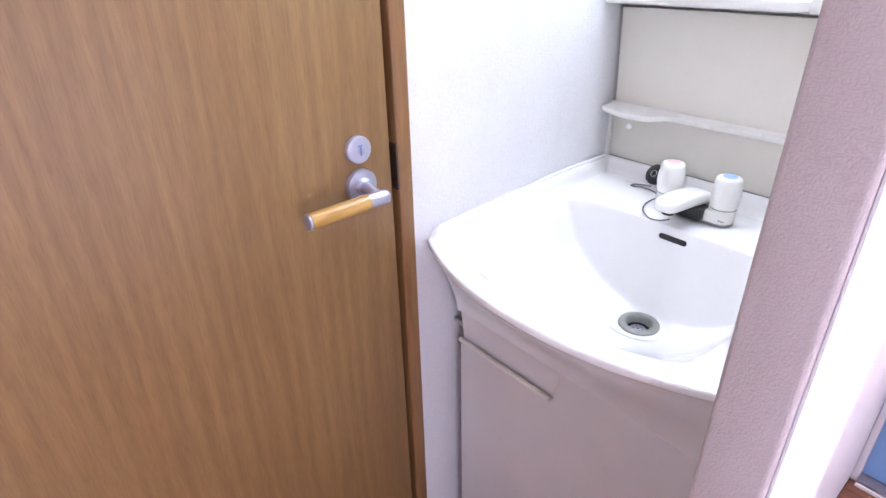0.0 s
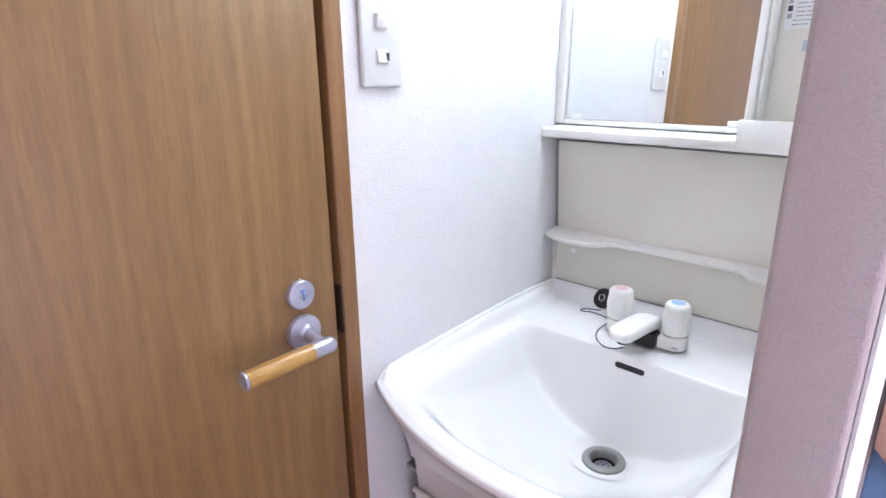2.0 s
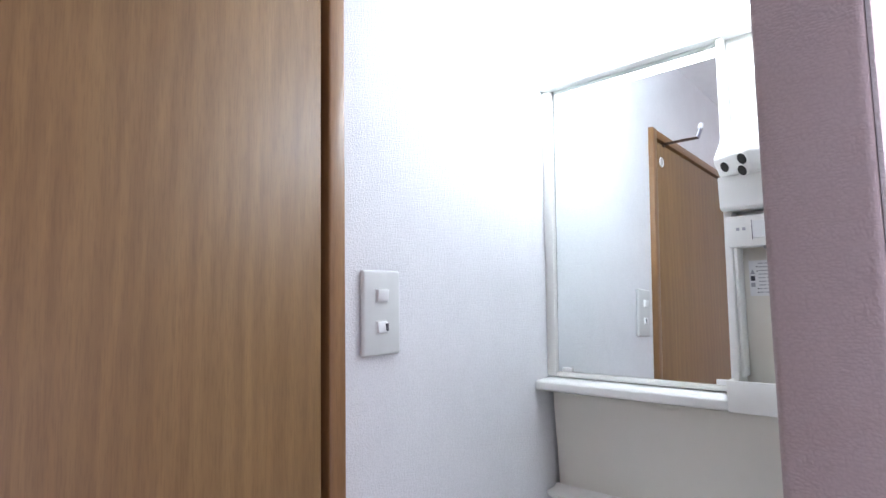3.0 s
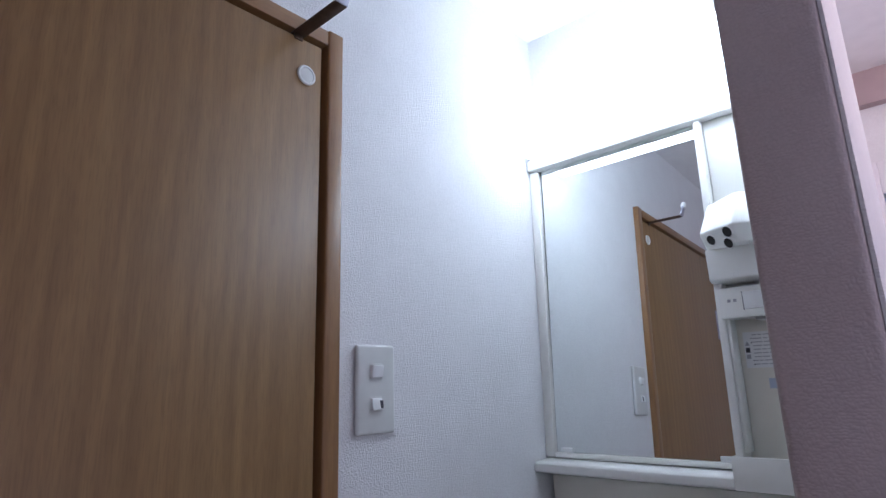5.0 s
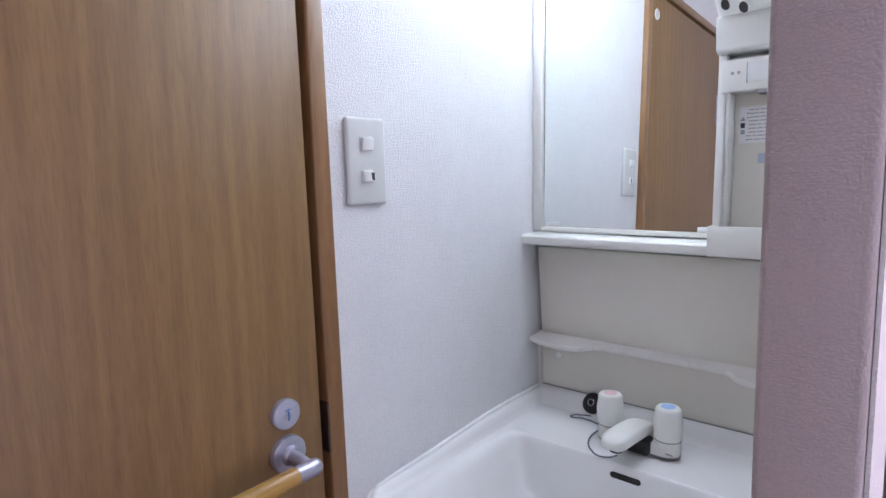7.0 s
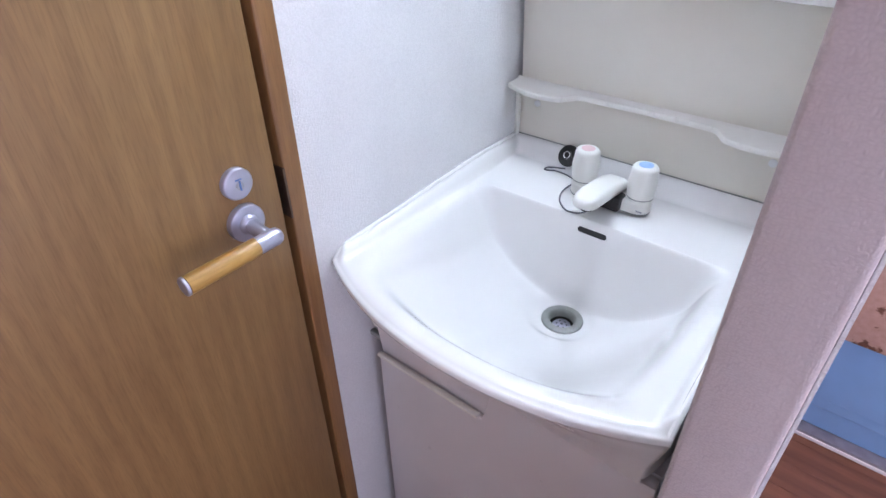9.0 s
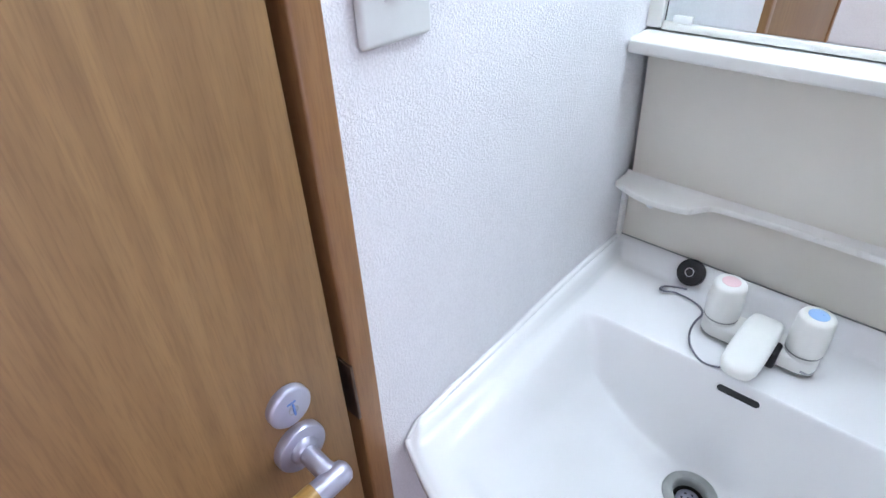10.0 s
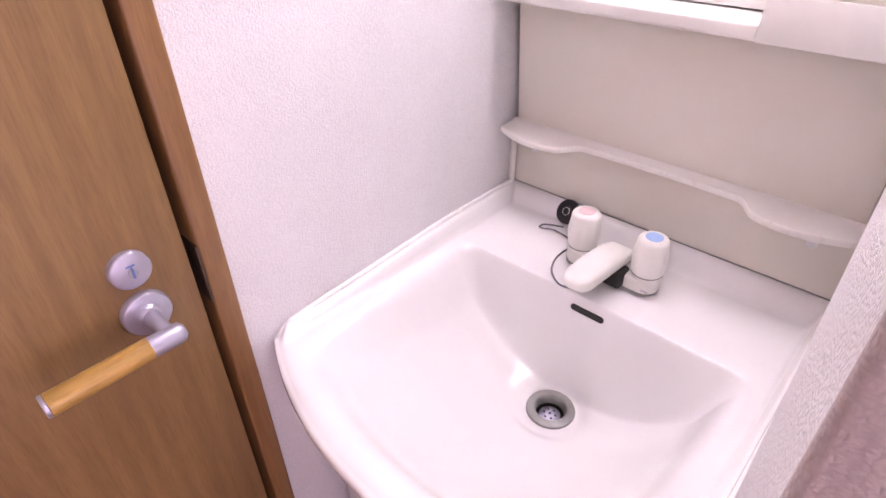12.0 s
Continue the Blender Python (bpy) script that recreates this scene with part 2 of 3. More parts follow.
def lathe(profile, m=None, n=32, bm=None):
    """Turned body: (radius, height) rows about local z, set at the pose m."""
    bm = bm or bmesh.new()
    m = m or Matrix()
    rings = []
    for r, h in profile:
        if r < 1e-6:
            rings.append([bm.verts.new(m @ Vector((0, 0, h)))])
        else:
            rings.append([bm.verts.new(m @ Vector((r * math.cos(a), r * math.sin(a), h))) for a in (2 * math.pi * i / n for i in range(n))])
    fs = []
    for p, q in zip(rings, rings[1:]):
        for i in range(n):
            j = (i + 1) % n
            if len(p) == 1 and len(q) == 1:
                continue
            if len(p) == 1:
                fs.append(bm.faces.new((p[0], q[i], q[j])))
            elif len(q) == 1:
                fs.append(bm.faces.new((p[i], p[j], q[0])))
            else:
                fs.append(bm.faces.new((p[i], p[j], q[j], q[i])))
    bmesh.ops.recalc_face_normals(bm, faces=fs)
    return bm


def tube(points, r, n=10, bm=None):
    bm = bm or bmesh.new()
    pts = [Vector(p) for p in points]
    rings = []
    for i, p in enumerate(pts):
        d = (pts[min(i + 1, len(pts) - 1)] - pts[max(i - 1, 0)]).normalized()
        q = d.to_track_quat("Z", "Y")
        rings.append([bm.verts.new(p + q @ Vector((r * math.cos(a), r * math.sin(a), 0))) for a in (2 * math.pi * k / n for k in range(n))])
    for a, b in zip(rings, rings[1:]):
        for k in range(n):
            bm.faces.new((a[k], a[(k + 1) % n], b[(k + 1) % n], b[k]))
    bm.faces.new(rings[0][::-1])
    bm.faces.new(rings[-1])
    return bm


def wall(name, poly_boxes, material, label, category="wall"):
    bm = bmesh.new()
    for b in poly_boxes:
        box(*b, bm=bm)
    return tagged(part(name, bm, material, smooth=False), label, category, kind="structure")


NICHE_R = 0.506
CEIL_Z = 2.045
HALL_Z = 1.957
END_Y = -1.24
FAR_Y = -2.6
RIGHT_X = 1.75
DOOR_Y = 0.55

# ---- structure ----
wall("wall_left", [(-0.1, 0, -0.541, 0.0, 0, CEIL_Z), (-0.1, 0, END_Y, -1.208, 0, CEIL_Z), (-0.1, 0, -1.208, -0.541, 1.789, CEIL_Z)],
     WALL, "white embossed vinyl wallpaper wall beside the washbasin")
wall("wall_back", [(-0.1, 0.535, 0.0, 0.1, 0, CEIL_Z)], WALL, "white embossed wallpaper wall behind the vanity")
wall("wall_behind", [(-0.1, 0.30, END_Y - 0.1, END_Y, 0, CEIL_Z), (0.30, 0.40, FAR_Y, END_Y, 0, CEIL_Z)], WALL, "white wallpaper wall end behind the walker")
wall("wall_far", [(0.30, RIGHT_X + 0.1, FAR_Y - 0.1, FAR_Y, -0.1, CEIL_Z)], WALL, "white wallpaper wall at the end of the passage")
WY0, WY1, WZ0, WZ1 = -1.6, -0.5, 0.3, 1.5     # opening of the added, unseen window
wall("wall_right", [(RIGHT_X, RIGHT_X + 0.1, FAR_Y, WY0, -0.1, CEIL_Z), (RIGHT_X, RIGHT_X + 0.1, WY1, DOOR_Y + 0.1, -0.1, CEIL_Z),
                    (RIGHT_X, RIGHT_X + 0.1, WY0, WY1, -0.1, WZ0), (RIGHT_X, RIGHT_X + 0.1, WY0, WY1, WZ1, CEIL_Z)], WALL, "white wallpaper wall of the passage with an added window opening")

# niche lining on the partition and the pillar at its end
wall("wall_partition", [(NICHE_R + 0.0005, 0.535, -0.31, 0.0, 0, CEIL_Z), (0.505, 0.535, 0.1, DOOR_Y, -0.1, HALL_Z)], WALL, "thin white partition between niche and entrance")
pil = prism([(NICHE_R + 0.0005, -0.31), (NICHE_R + 0.0005, -0.45), (0.5215, -0.592), (0.5190, -0.592), (0.5190, -0.600), (0.5785, -0.600), (0.5785, -0.592), (0.572, -0.31)], "z", 0.0, CEIL_Z)
up = [e for e in pil.edges if abs(e.verts[0].co.z - e.verts[1].co.z) > 1 and e.verts[0].co.y < -0.595]
bmesh.ops.bevel(pil, geom=up, offset=0.005, segments=4, affect="EDGES", profile=0.5)
tagged(part("wall_pillar", pil, MAUVE), "mauve embossed wallpaper end of the niche partition", "wall", kind="structure")
tagged(part("wall_pillar_side", prism([(0.5790, -0.594), (0.5725, -0.312), (0.5770, -0.312), (0.5815, -0.594)], "z", 0.0, CEIL_Z), WALL, smooth=False), "white wallpaper side of the niche partition", "wall", kind="structure")
tagged(part("wall_niche_lining", prism([(NICHE_R - 0.002, 0.0), (NICHE_R - 0.002, -0.45), (0.5190, -0.5918), (0.5209, -0.5918), (NICHE_R, -0.45), (NICHE_R, 0.0)], "z", 0.0, CEIL_Z), WALL, smooth=False), "white wallpaper lining on the inside of the niche", "wall", kind="structure")

bm = box(-0.1, RIGHT_X + 0.1, FAR_Y, -0.3, CEIL_Z, CEIL_Z + 0.1)
box(-0.1, 0.535, -0.3, 0.1, CEIL_Z, CEIL_Z + 0.1, bm=bm)
tagged(part("ceiling", bm, CEIL, smooth=False), "white papered ceiling over niche and passage", "ceiling", kind="structure")
tagged(part("ceiling_hall", box(0.505, RIGHT_X + 0.1, -0.3, DOOR_Y + 0.1, HALL_Z, CEIL_Z + 0.1), CEIL, smooth=False),
       "lower white ceiling over the entrance", "ceiling", kind="structure")

floor_ob = tagged(part("floor", box(-0.1, RIGHT_X, FAR_Y, -0.1, -0.14, -0.016), FLOORWOOD, smooth=False),
                  "reddish brown wooden plank floor of the passage", "floor", kind="structure")
wall("floor_niche", [(-0.1, 0.535, -0.1, 0.0, -0.14, 0.0)], FLOORWOOD, "brown floor under the vanity", "floor")
gk = tagged(part("floor_genkan", box(0.505, RIGHT_X, -0.1, DOOR_Y + 0.1, -0.2, -0.108), WOODPRINT, smooth=False),
            "sunken reddish brown wood-print entrance floor", "floor", kind="structure")

# toilet room behind the door
wall("wall_toilet", [(-1.3, -1.2, -1.4, -0.3, 0, 2.1), (-1.2, -0.1, -1.4, -1.3, 0, 2.1), (-1.2, -0.1, -0.4, -0.3, 0, 2.1)], PINKWALL, "pinkish papered walls of the toilet room")
wall("ceiling_toilet", [(-1.3, -0.1, -1.4, -0.3, 2.1, 2.15)], CEIL, "white ceiling of the toilet room", "ceiling")
wall("floor_toilet", [(-1.3, -0.1, -1.4, -0.3, -0.05, 0)], FLOORWOOD, "brown floor of the toilet room", "floor")

# ---- toilet door and its casing ----
DF = 0.010          # face of the door leaf
cs = thing("door_frame", "honey brown wooden door casing on white wallpaper", "door frame", (0, -0.541, 0), kind="structure")


def put(name, bm, material, parent, label="", smooth=True):
    ob = part(name, bm, material, None, label, smooth)
    ob.parent = parent
    if parent.type == "EMPTY":
        ob.matrix_parent_inverse = Matrix.Translation(parent.location).inverted()
    return ob


put("casing_side", box(-0.1, 0.014, -0.567, -0.541, 0, 1.793, 0.003, 3), TRIMWOOD, cs)
put("casing_side", box(-0.1, 0.014, -1.21, -1.185, 0, 1.793, 0.002), TRIMWOOD, cs)
put("casing_top", box(-0.1, 0.0125, -1.185, -0.567, 1.768, 1.791, 0.002), TRIMTOP, cs)
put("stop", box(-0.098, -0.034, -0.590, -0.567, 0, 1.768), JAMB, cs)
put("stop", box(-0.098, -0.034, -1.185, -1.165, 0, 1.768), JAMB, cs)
put("strike_plate", box(-0.02, 0.0148, -0.5695, -0.5660, 0.901, 0.971, 0.001), BRONZE, cs, "dark bronze strike plate")

door = thing("door", "closed honey brown wood veneer toilet door with lever handle", "door", (0, -0.88, 0.01))
leaf = put("leaf", box(-0.030, DF, -1.180, -0.5770, 0.008, 1.759, 0.0015), DOORWOOD, door)
LKY, LKZ = -0.631, 0.977      # lock
HDY, HDZ = -0.631, 0.9255     # lever spindle
GRIP = pose(0.056, HDY + 0.016, HDZ - 0.0065, 91.5, 0, 0)
lock = put("lock_rose", lathe([(0, 0.008), (0.0165, 0.008), (0.0182, 0.0074), (0.0192, 0.006), (0.0192, 0.0)], pose(DF, LKY, LKZ, 0, 90, 0), 40), STEEL, door, "satin steel lock rose")
put("lock_mark", box(DF + 0.008, DF + 0.0084, LKY - 0.0035, LKY + 0.0045, LKZ + 0.0052, LKZ + 0.0068), INKBLUE, lock, "small blue mark")
put("lock_slot", lathe([(0.0046, 0.0078), (0.0048, 0.0088), (0.0040, 0.0092), (0.0034, 0.0086)], pose(DF, LKY + 0.001, LKZ - 0.002, 0, 90, 0), 24), INKGREY, lock)
put("lock_slot_bar", box(DF + 0.008, DF + 0.0098, LKY + 0.0002, LKY + 0.0020, LKZ - 0.0075, LKZ + 0.0045, 0.0004), INKBLUE, lock)
rose = put("handle_rose", lathe([(0, 0.009), (0.0205, 0.009), (0.0225, 0.0084), (0.0236, 0.0065), (0.0236, 0.0)], pose(DF, HDY, HDZ, 0, 90, 0), 40), STEEL, door, "satin steel handle rose")
put("neck_ring", lathe([(0.0128, 0.0088), (0.0128, 0.0105), (0.0112, 0.0130), (0.0092, 0.0150), (0.0084, 0.0152)], pose(DF, HDY, HDZ, 0, 90, 0), 32), STEEL, rose)
lever = put("lever", tube([(DF + 0.008, HDY, HDZ), (0.030, HDY, HDZ - 0.001), (0.044, HDY, HDZ - 0.003), (0.052, HDY + 0.002, HDZ - 0.0055)], 0.0088, 20), STEEL, door, "satin steel lever")
put("lever_collar", lathe([(0, 0.0), (0.006, 0.0), (0.0095, 0.003), (0.0106, 0.008), (0.0106, 0.033), (0, 0.033)], GRIP, 28), STEEL, lever)
put("grip", lathe([(0, 0.033), (0.0108, 0.0332), (0.0110, 0.036), (0.0110, 0.120), (0, 0.1205)], GRIP, 32), GRIPWOOD, lever, "light wooden grip")
put("grip_cap", lathe([(0, 0.1206), (0.0110, 0.1207), (0.0110, 0.1235), (0.0098, 0.1245), (0, 0.1245)], GRIP, 32), STEEL, lever)
disc = put("vent_disc", lathe([(0, 0.001), (0.0108, 0.001), (0.0113, 0.0026), (0.0130, 0.0026), (0.0142, 0.0016), (0.0142, 0)], pose(DF, -0.602, 1.706, 0, 90, 0)), KEY, door, "round white plastic disc")
put("disc_centre", lathe([(0, 0.0016), (0.0107, 0.0016), (0.0107, 0.0005)], pose(DF, -0.602, 1.706, 0, 90, 0)), SWITCH, disc)
for hz in (1.53, 0.25):
    hg = put("hinge", box(DF, DF + 0.002, -1.180, -1.150, hz - 0.05, hz + 0.05, 0.0006), STEEL, door, "steel leaf hinge")
    put("knuckle", lathe([(0, -0.048), (0.0075, -0.048), (0.0085, -0.045), (0.0085, -0.003), (0.0066, 0), (0.0085, 0.003), (0.0085, 0.045), (0.0075, 0.048), (0, 0.048)], pose(DF + 0.009, -1.183, hz), 18), STEEL, hg)

# over-door hanger arm
hook = thing("door_hook", "flat brown metal hanger arm with white knob on the door top", "hook", (DF, -0.617, 1.755))
put("arm", box(-0.02, 0.105, -0.6265, -0.6075, 1.7605, 1.763, 0.0006), BRONZE, hook)
put("clip", box(DF + 0.0005, DF + 0.003, -0.6235, -0.6105, 1.7535, 1.7605, 0.0005), BRONZE, hook)
put("tip", prism([(0.1035, 1.761), (0.1065, 1.761), (0.116, 1.787), (0.112, 1.787)], "y", -0.6265, -0.6075, 0.0005), STEEL, hook)
put("knob", lathe([(0, 0.010), (0.005, 0.009), (0.0075, 0.005), (0.0075, -0.004), (0.005, -0.007), (0, -0.008)], pose(0.114, -0.617, 1.791, 0, 20, 0), 20), KEY, hook, "white rubber knob")

# ---- wall switch ----
sw = thing("wall_switch", "grey-white double light switch plate on white wallpaper", "switch", (0, -0.478, 1.285))
put("plate", box(0, 0.0085, -0.509, -0.439, 1.2245, 1.344, 0.0048, 5), SWITCH, sw)
put("key", prism([(0.0083, 1.2985), (0.0130, 1.2995), (0.0150, 1.3160), (0.0083, 1.3165)], "y", -0.4855, -0.4660, 0.0008), KEY, sw, "white rocker key")
k2 = put("key", prism([(0.0083, 1.2560), (0.0145, 1.2570), (0.0120, 1.2715), (0.0083, 1.2720)], "y", -0.4850, -0.4670, 0.0008), KEY, sw, "white rocker key")
put("indicator", box(0.0126, 0.0146, -0.4715, -0.4675, 1.2585, 1.2690), INK, k2, "dark indicator window")
put("key_frame", box(0.0083, 0.0092, -0.4870, -0.4645, 1.2965, 1.3185, 0.0003), SWITCH, sw)
put("key_frame", box(0.0083, 0.0092, -0.4865, -0.4655, 1.2540, 1.2740, 0.0003), SWITCH, sw)

# ---- washbasin ----
BX0, BX1 = 0.002, 0.5045
BACK = -0.026
RIM = 0.800


def sstep(t):
    t = min(1, max(0, t))
    return t * t * t * (t * (6 * t - 15) + 10)


def ease(t):
    t = min(1, max(0, t))
    return (1 - (1 - t) ** 2.2) * sstep(t / 0.30)


def soft_min(t):
    """Rises straight and rounds off into 1."""
    if t < 0.55:
        return t
    u = min(1, (t - 0.55) / 0.9)
    return 0.55 + 0.45 * (1 - (1 - u) ** 2)


def front(x):
    u = (x - 0.25) / 0.247
    return -0.508 - 0.061 * (1 - abs(u) ** 2.2)


def basin_z(x, y):
    u = (x - 0.25) / 0.247
    yf = front(x)
    # bowl walls: steep at the back, long slopes at the sides and front
    left = ease((x - 0.028) / 0.20)
    right = ease((0.478 - x) / 0.20)
    b = max(0, -0.184 - y)
    back = soft_min((math.hypot(b, 0.004) - 0.004) / 0.021) * 0.93 + 0.07 * sstep(b / 0.10)
    t = min(1, max(0, (y - yf - 0.010) / 0.31))
    fr = (1 - (1 - t) ** 1.7) * sstep(t / 0.22)
    depth = 0.162 * left * right * back * fr
    d = math.hypot(x - 0.252, y + 0.250)
    depth += 0.003 * math.exp(-(d / 0.07) ** 2) * left * right * back * fr
    z = RIM - depth
    z += (0.6345 - z) * (1 - sstep((d - 0.033) / 0.030)) * (1 if y < -0.19 else 0)
    # raised side flanges and deck rising to the back
    side = max(sstep((0.026 - x) / 0.016), sstep((x - 0.482) / 0.016))
    z += (0.012 + 0.017 * sstep((y - yf) / 0.42)) * side * sstep((y - yf - 0.004) / 0.022)
    z += 0.004 * sstep((y + 0.17) / 0.10) * (1 - side)
    if y > -0.10:
        z = max(z, RIM + 0.0315 * sstep((y + 0.066) / 0.040))
    z -= 0.004 * sstep((yf + 0.016 - y) / 0.016)
    return z


def basin_mesh():
    bm = bmesh.new()
    ys = [BACK + (-0.176 - BACK) * k / 30 for k in range(30)]
    ys += [-0.176 - 0.040 * k / 40 for k in range(40)]
    ys += [-0.216 - 0.084 * k / 30 for k in range(31)]
    nu, nv = 120, len(ys) - 1 + 60
    grid = []
    for j in range(nv + 1):
        row = []
        for i in range(nu + 1):
            x = BX0 + (BX1 - BX0) * i / nu
            y = ys[j] if j < len(ys) else -0.300 + (front(x) + 0.300) * (j - len(ys) + 1) / 60
            row.append(bm.verts.new((x, y, basin_z(x, y))))
        grid.append(row)
    for j in range(nv):
        for i in range(nu):
            c = (grid[j][i].co + grid[j + 1][i + 1].co) / 2
            if math.hypot(c.x - 0.253, c.y + 0.246) < 0.023:
                continue
            bm.faces.new((grid[j][i], grid[j + 1][i], grid[j + 1][i + 1], grid[j][i + 1]))
    loop = [grid[j][0] for j in range(nv + 1)] + [grid[nv][i] for i in range(1, nu + 1)] + [grid[j][nu] for j in range(nv - 1, -1, -1)]
    prev = loop
    # rounded lip, then an apron that draws back to the cabinet front
    rows = [(0.0008, 0.0, -0.0025), (0.0014, 0.0, -0.006), (0.0008, 0.0, -0.0095), (-0.0015, 0.02, -0.0125), (-0.004, 0.06, -0.018), (-0.005, 0.18, -0.034),
            (-0.005, 0.36, -0.054), (-0.005, 0.58, -0.078), (-0.005, 0.80, -0.104), (-0.004, 0.95, -0.128), (-0.003, 1.0, -0.1475)]
    for off, draw, dz in rows:
        cur = []
        for v in loop:
            fy = sstep((-v.co.y - 0.30) / 0.2)
            ex = (v.co.x - 0.25) / 0.247
            x = v.co.x + ex * abs(ex) ** 2 * (0.022 * draw * fy if off < 0 else 0.0) * -1
            y = v.co.y - off * fy
            y += (-0.4636 - y) * draw * fy
            z = RIM - 0.004 + dz
            if v.co.z > RIM - 0.003:
                z = max(v.co.z - 0.004, RIM - 0.004) + dz
            cur.append(bm.verts.new((x, y, z)))
        for k in range(len(loop) - 1):
            bm.faces.new((prev[k], cur[k], cur[k + 1], prev[k + 1]))
        prev = cur
    bmesh.ops.recalc_face_normals(bm, faces=bm.faces[:])
    return bm


vanity = thing("washbasin", "white glazed washbasin with curved front on a white cabinet", "washbasin", (0.25, -0.28, 0.69))
bowl = put("bowl", basin_mesh(), CERAMIC, vanity)
for ex in (0.0035, 0.5005):
    run = -0.040 - front(ex)
    bead = []
    for k in range(41):
        y = -0.034 - run * k / 40
        bead.append(Vector((ex, y, basin_z(min(ex, 0.500), y) + 0.0012 - 0.0045 * sstep((k - 32) / 8))))
    put("caulk_bead", tube(bead, 0.0042, 8), CERAMIC, vanity, "white sealant bead along the wall")
bowl.data.set_sharp_from_angle(angle=radians(170))
DX, DY = 0.253, -0.246
DZ = 0.6345
drain = put("drain", lathe([(0.0205, -0.030), (0.0205, -0.003), (0.0215, 0.0015), (0.0235, 0.0032), (0.0315, 0.0035), (0.0340, 0.0022), (0.0350, -0.0005), (0.0350, -0.006)],
                           pose(DX, DY, DZ + 0.001), 40), GREYPLASTIC, vanity, "grey plastic drain ring")
put("strainer_well", lathe([(0, -0.0200), (0.0203, -0.0200), (0.0203, -0.010)], pose(DX, DY, DZ), 28), DARK, drain)
strainer = put("strainer", lathe([(0, -0.0085), (0.0030, -0.0088), (0.0140, -0.0100), (0.0155, -0.0114), (0.0155, -0.0150), (0, -0.0150)], pose(DX, DY, DZ), 32), STEEL, drain, "steel perforated strainer")
for i in range(7):
    rr, a = (0.0, 0.0) if i == 6 else (0.0078, i * math.pi / 3 + 0.3)
    put("strainer_hole", lathe([(0, 0.0004), (0.0019, 0.0003), (0.0021, -0.0008)], pose(DX + rr * math.cos(a), DY + rr * math.sin(a), DZ - (0.0085 if i == 6 else 0.0096)), 12), RUBBER, strainer)


def slot_pill(w, h, n=10):
    pts = []
    for s in (1, -1):
        for k in range(n + 1):
            a = -math.pi / 2 + math.pi * k / n
            pts.append((s * (w / 2 - h / 2) + s * h / 2 * math.cos(a), s * h / 2 * math.sin(a)))
    return pts


SX = 0.257
sy = min((-0.184 - 0.0004 * q for q in range(60)), key=lambda q: abs(basin_z(SX, q) - 0.7805))
sz = basin_z(SX, sy)
slope = math.atan2(basin_z(SX, sy + 0.003) - basin_z(SX, sy - 0.003), 0.006)
sm = pose(SX, sy, sz) @ Matrix.Rotation(slope, 4, "X")
bm = prism(slot_pill(0.050, 0.0095), "z", -0.004, 0.0012)
bm.transform(sm)
put("overflow_slot", bm, RUBBER, vanity, "dark overflow slot")
bm = prism(slot_pill(0.054, 0.0130), "z", -0.004, 0.0004, 0.0003)
bm.transform(sm)
put("overflow_rim", bm, CERAMIC, vanity)

# ---- cabinet under the basin ----
cab = thing("vanity_cabinet", "white vanity cabinet with a recessed door pull", "cabinet", (0.25, -0.25, 0))
put("body", box(0.028, 0.500, -0.440, -0.01, 0.0, 0.600, 0.002), CABINET, cab)
put("side_panel", box(0.028, 0.044, -0.440, -0.01, 0.601, 0.652, 0.001), CABINET, cab)
put("side_panel", box(0.484, 0.500, -0.440, -0.01, 0.601, 0.652, 0.001), CABINET, cab)
cd = put("door", prism([(0.030, 0.05), (0.500, 0.05), (0.500, 0.652), (0.258, 0.652), (0.252, 0.612), (0.244, 0.582), (0.030, 0.582)], "y", -0.462, -0.442, 0.003), CABINET, cab)
put("pull_lip", prism([(-0.458, 0.5825), (-0.464, 0.582), (-0.468, 0.585), (-0.467, 0.589), (-0.462, 0.5895), (-0.456, 0.586)], "x", 0.030, 0.238, 0.0006), PANEL, cd, "cream door pull lip")
put("pull_recess", prism([(-0.4405, 0.5825), (-0.4405, 0.652), (-0.4600, 0.652), (-0.458, 0.63), (-0.454, 0.600), (-0.452, 0.5825)], "x", 0.030, 0.2575), CABINET, cab)
put("kick_board", box(0.035, 0.488, -0.4405, -0.43, 0.0, 0.049), DARK, cab)
# one grey block stands for a small lug and the rim's shadow on the wall
clip = thing("wall_lug_shadow", "small grey block for a wall lug and the basin rim's shadow", "clip", (0, -0.446, 0.604))
put("lug_shadow_body", box(0, 0.0275, -0.452, -0.441, 0.604, 0.614, 0.002), GREYPLASTIC, clip)

# ---- splash panel and wavy shelf ----
splash = thing("splash_panel", "cream vanity back panel with screw caps", "panel", (0.25, -0.02, 0.82))
put("panel", box(0.0085, 0.4915, -0.026, -0.002, 0.8335, 0.9300, 0.0015), PANEL, splash)
put("upper_panel", prism([(-0.002, 0.9305), (-0.027, 0.9305), (-0.041, 1.118), (-0.002, 1.118)], "x", 0.0085, 0.4900, 0.0015), PANEL, splash)
put("gap_strip", box(0.0085, 0.4915, -0.0256, -0.003, 0.8310, 0.8333), GREYPLASTIC, splash, "dark joint above the basin")
put("edge_strip", box(0.001, 0.008, -0.034, -0.002, 0.824, 0.925, 0.002), PLASTIC, splash)
put("edge_strip", box(0.492, 0.503, -0.034, -0.002, 0.824, 0.925, 0.002), PLASTIC, splash)
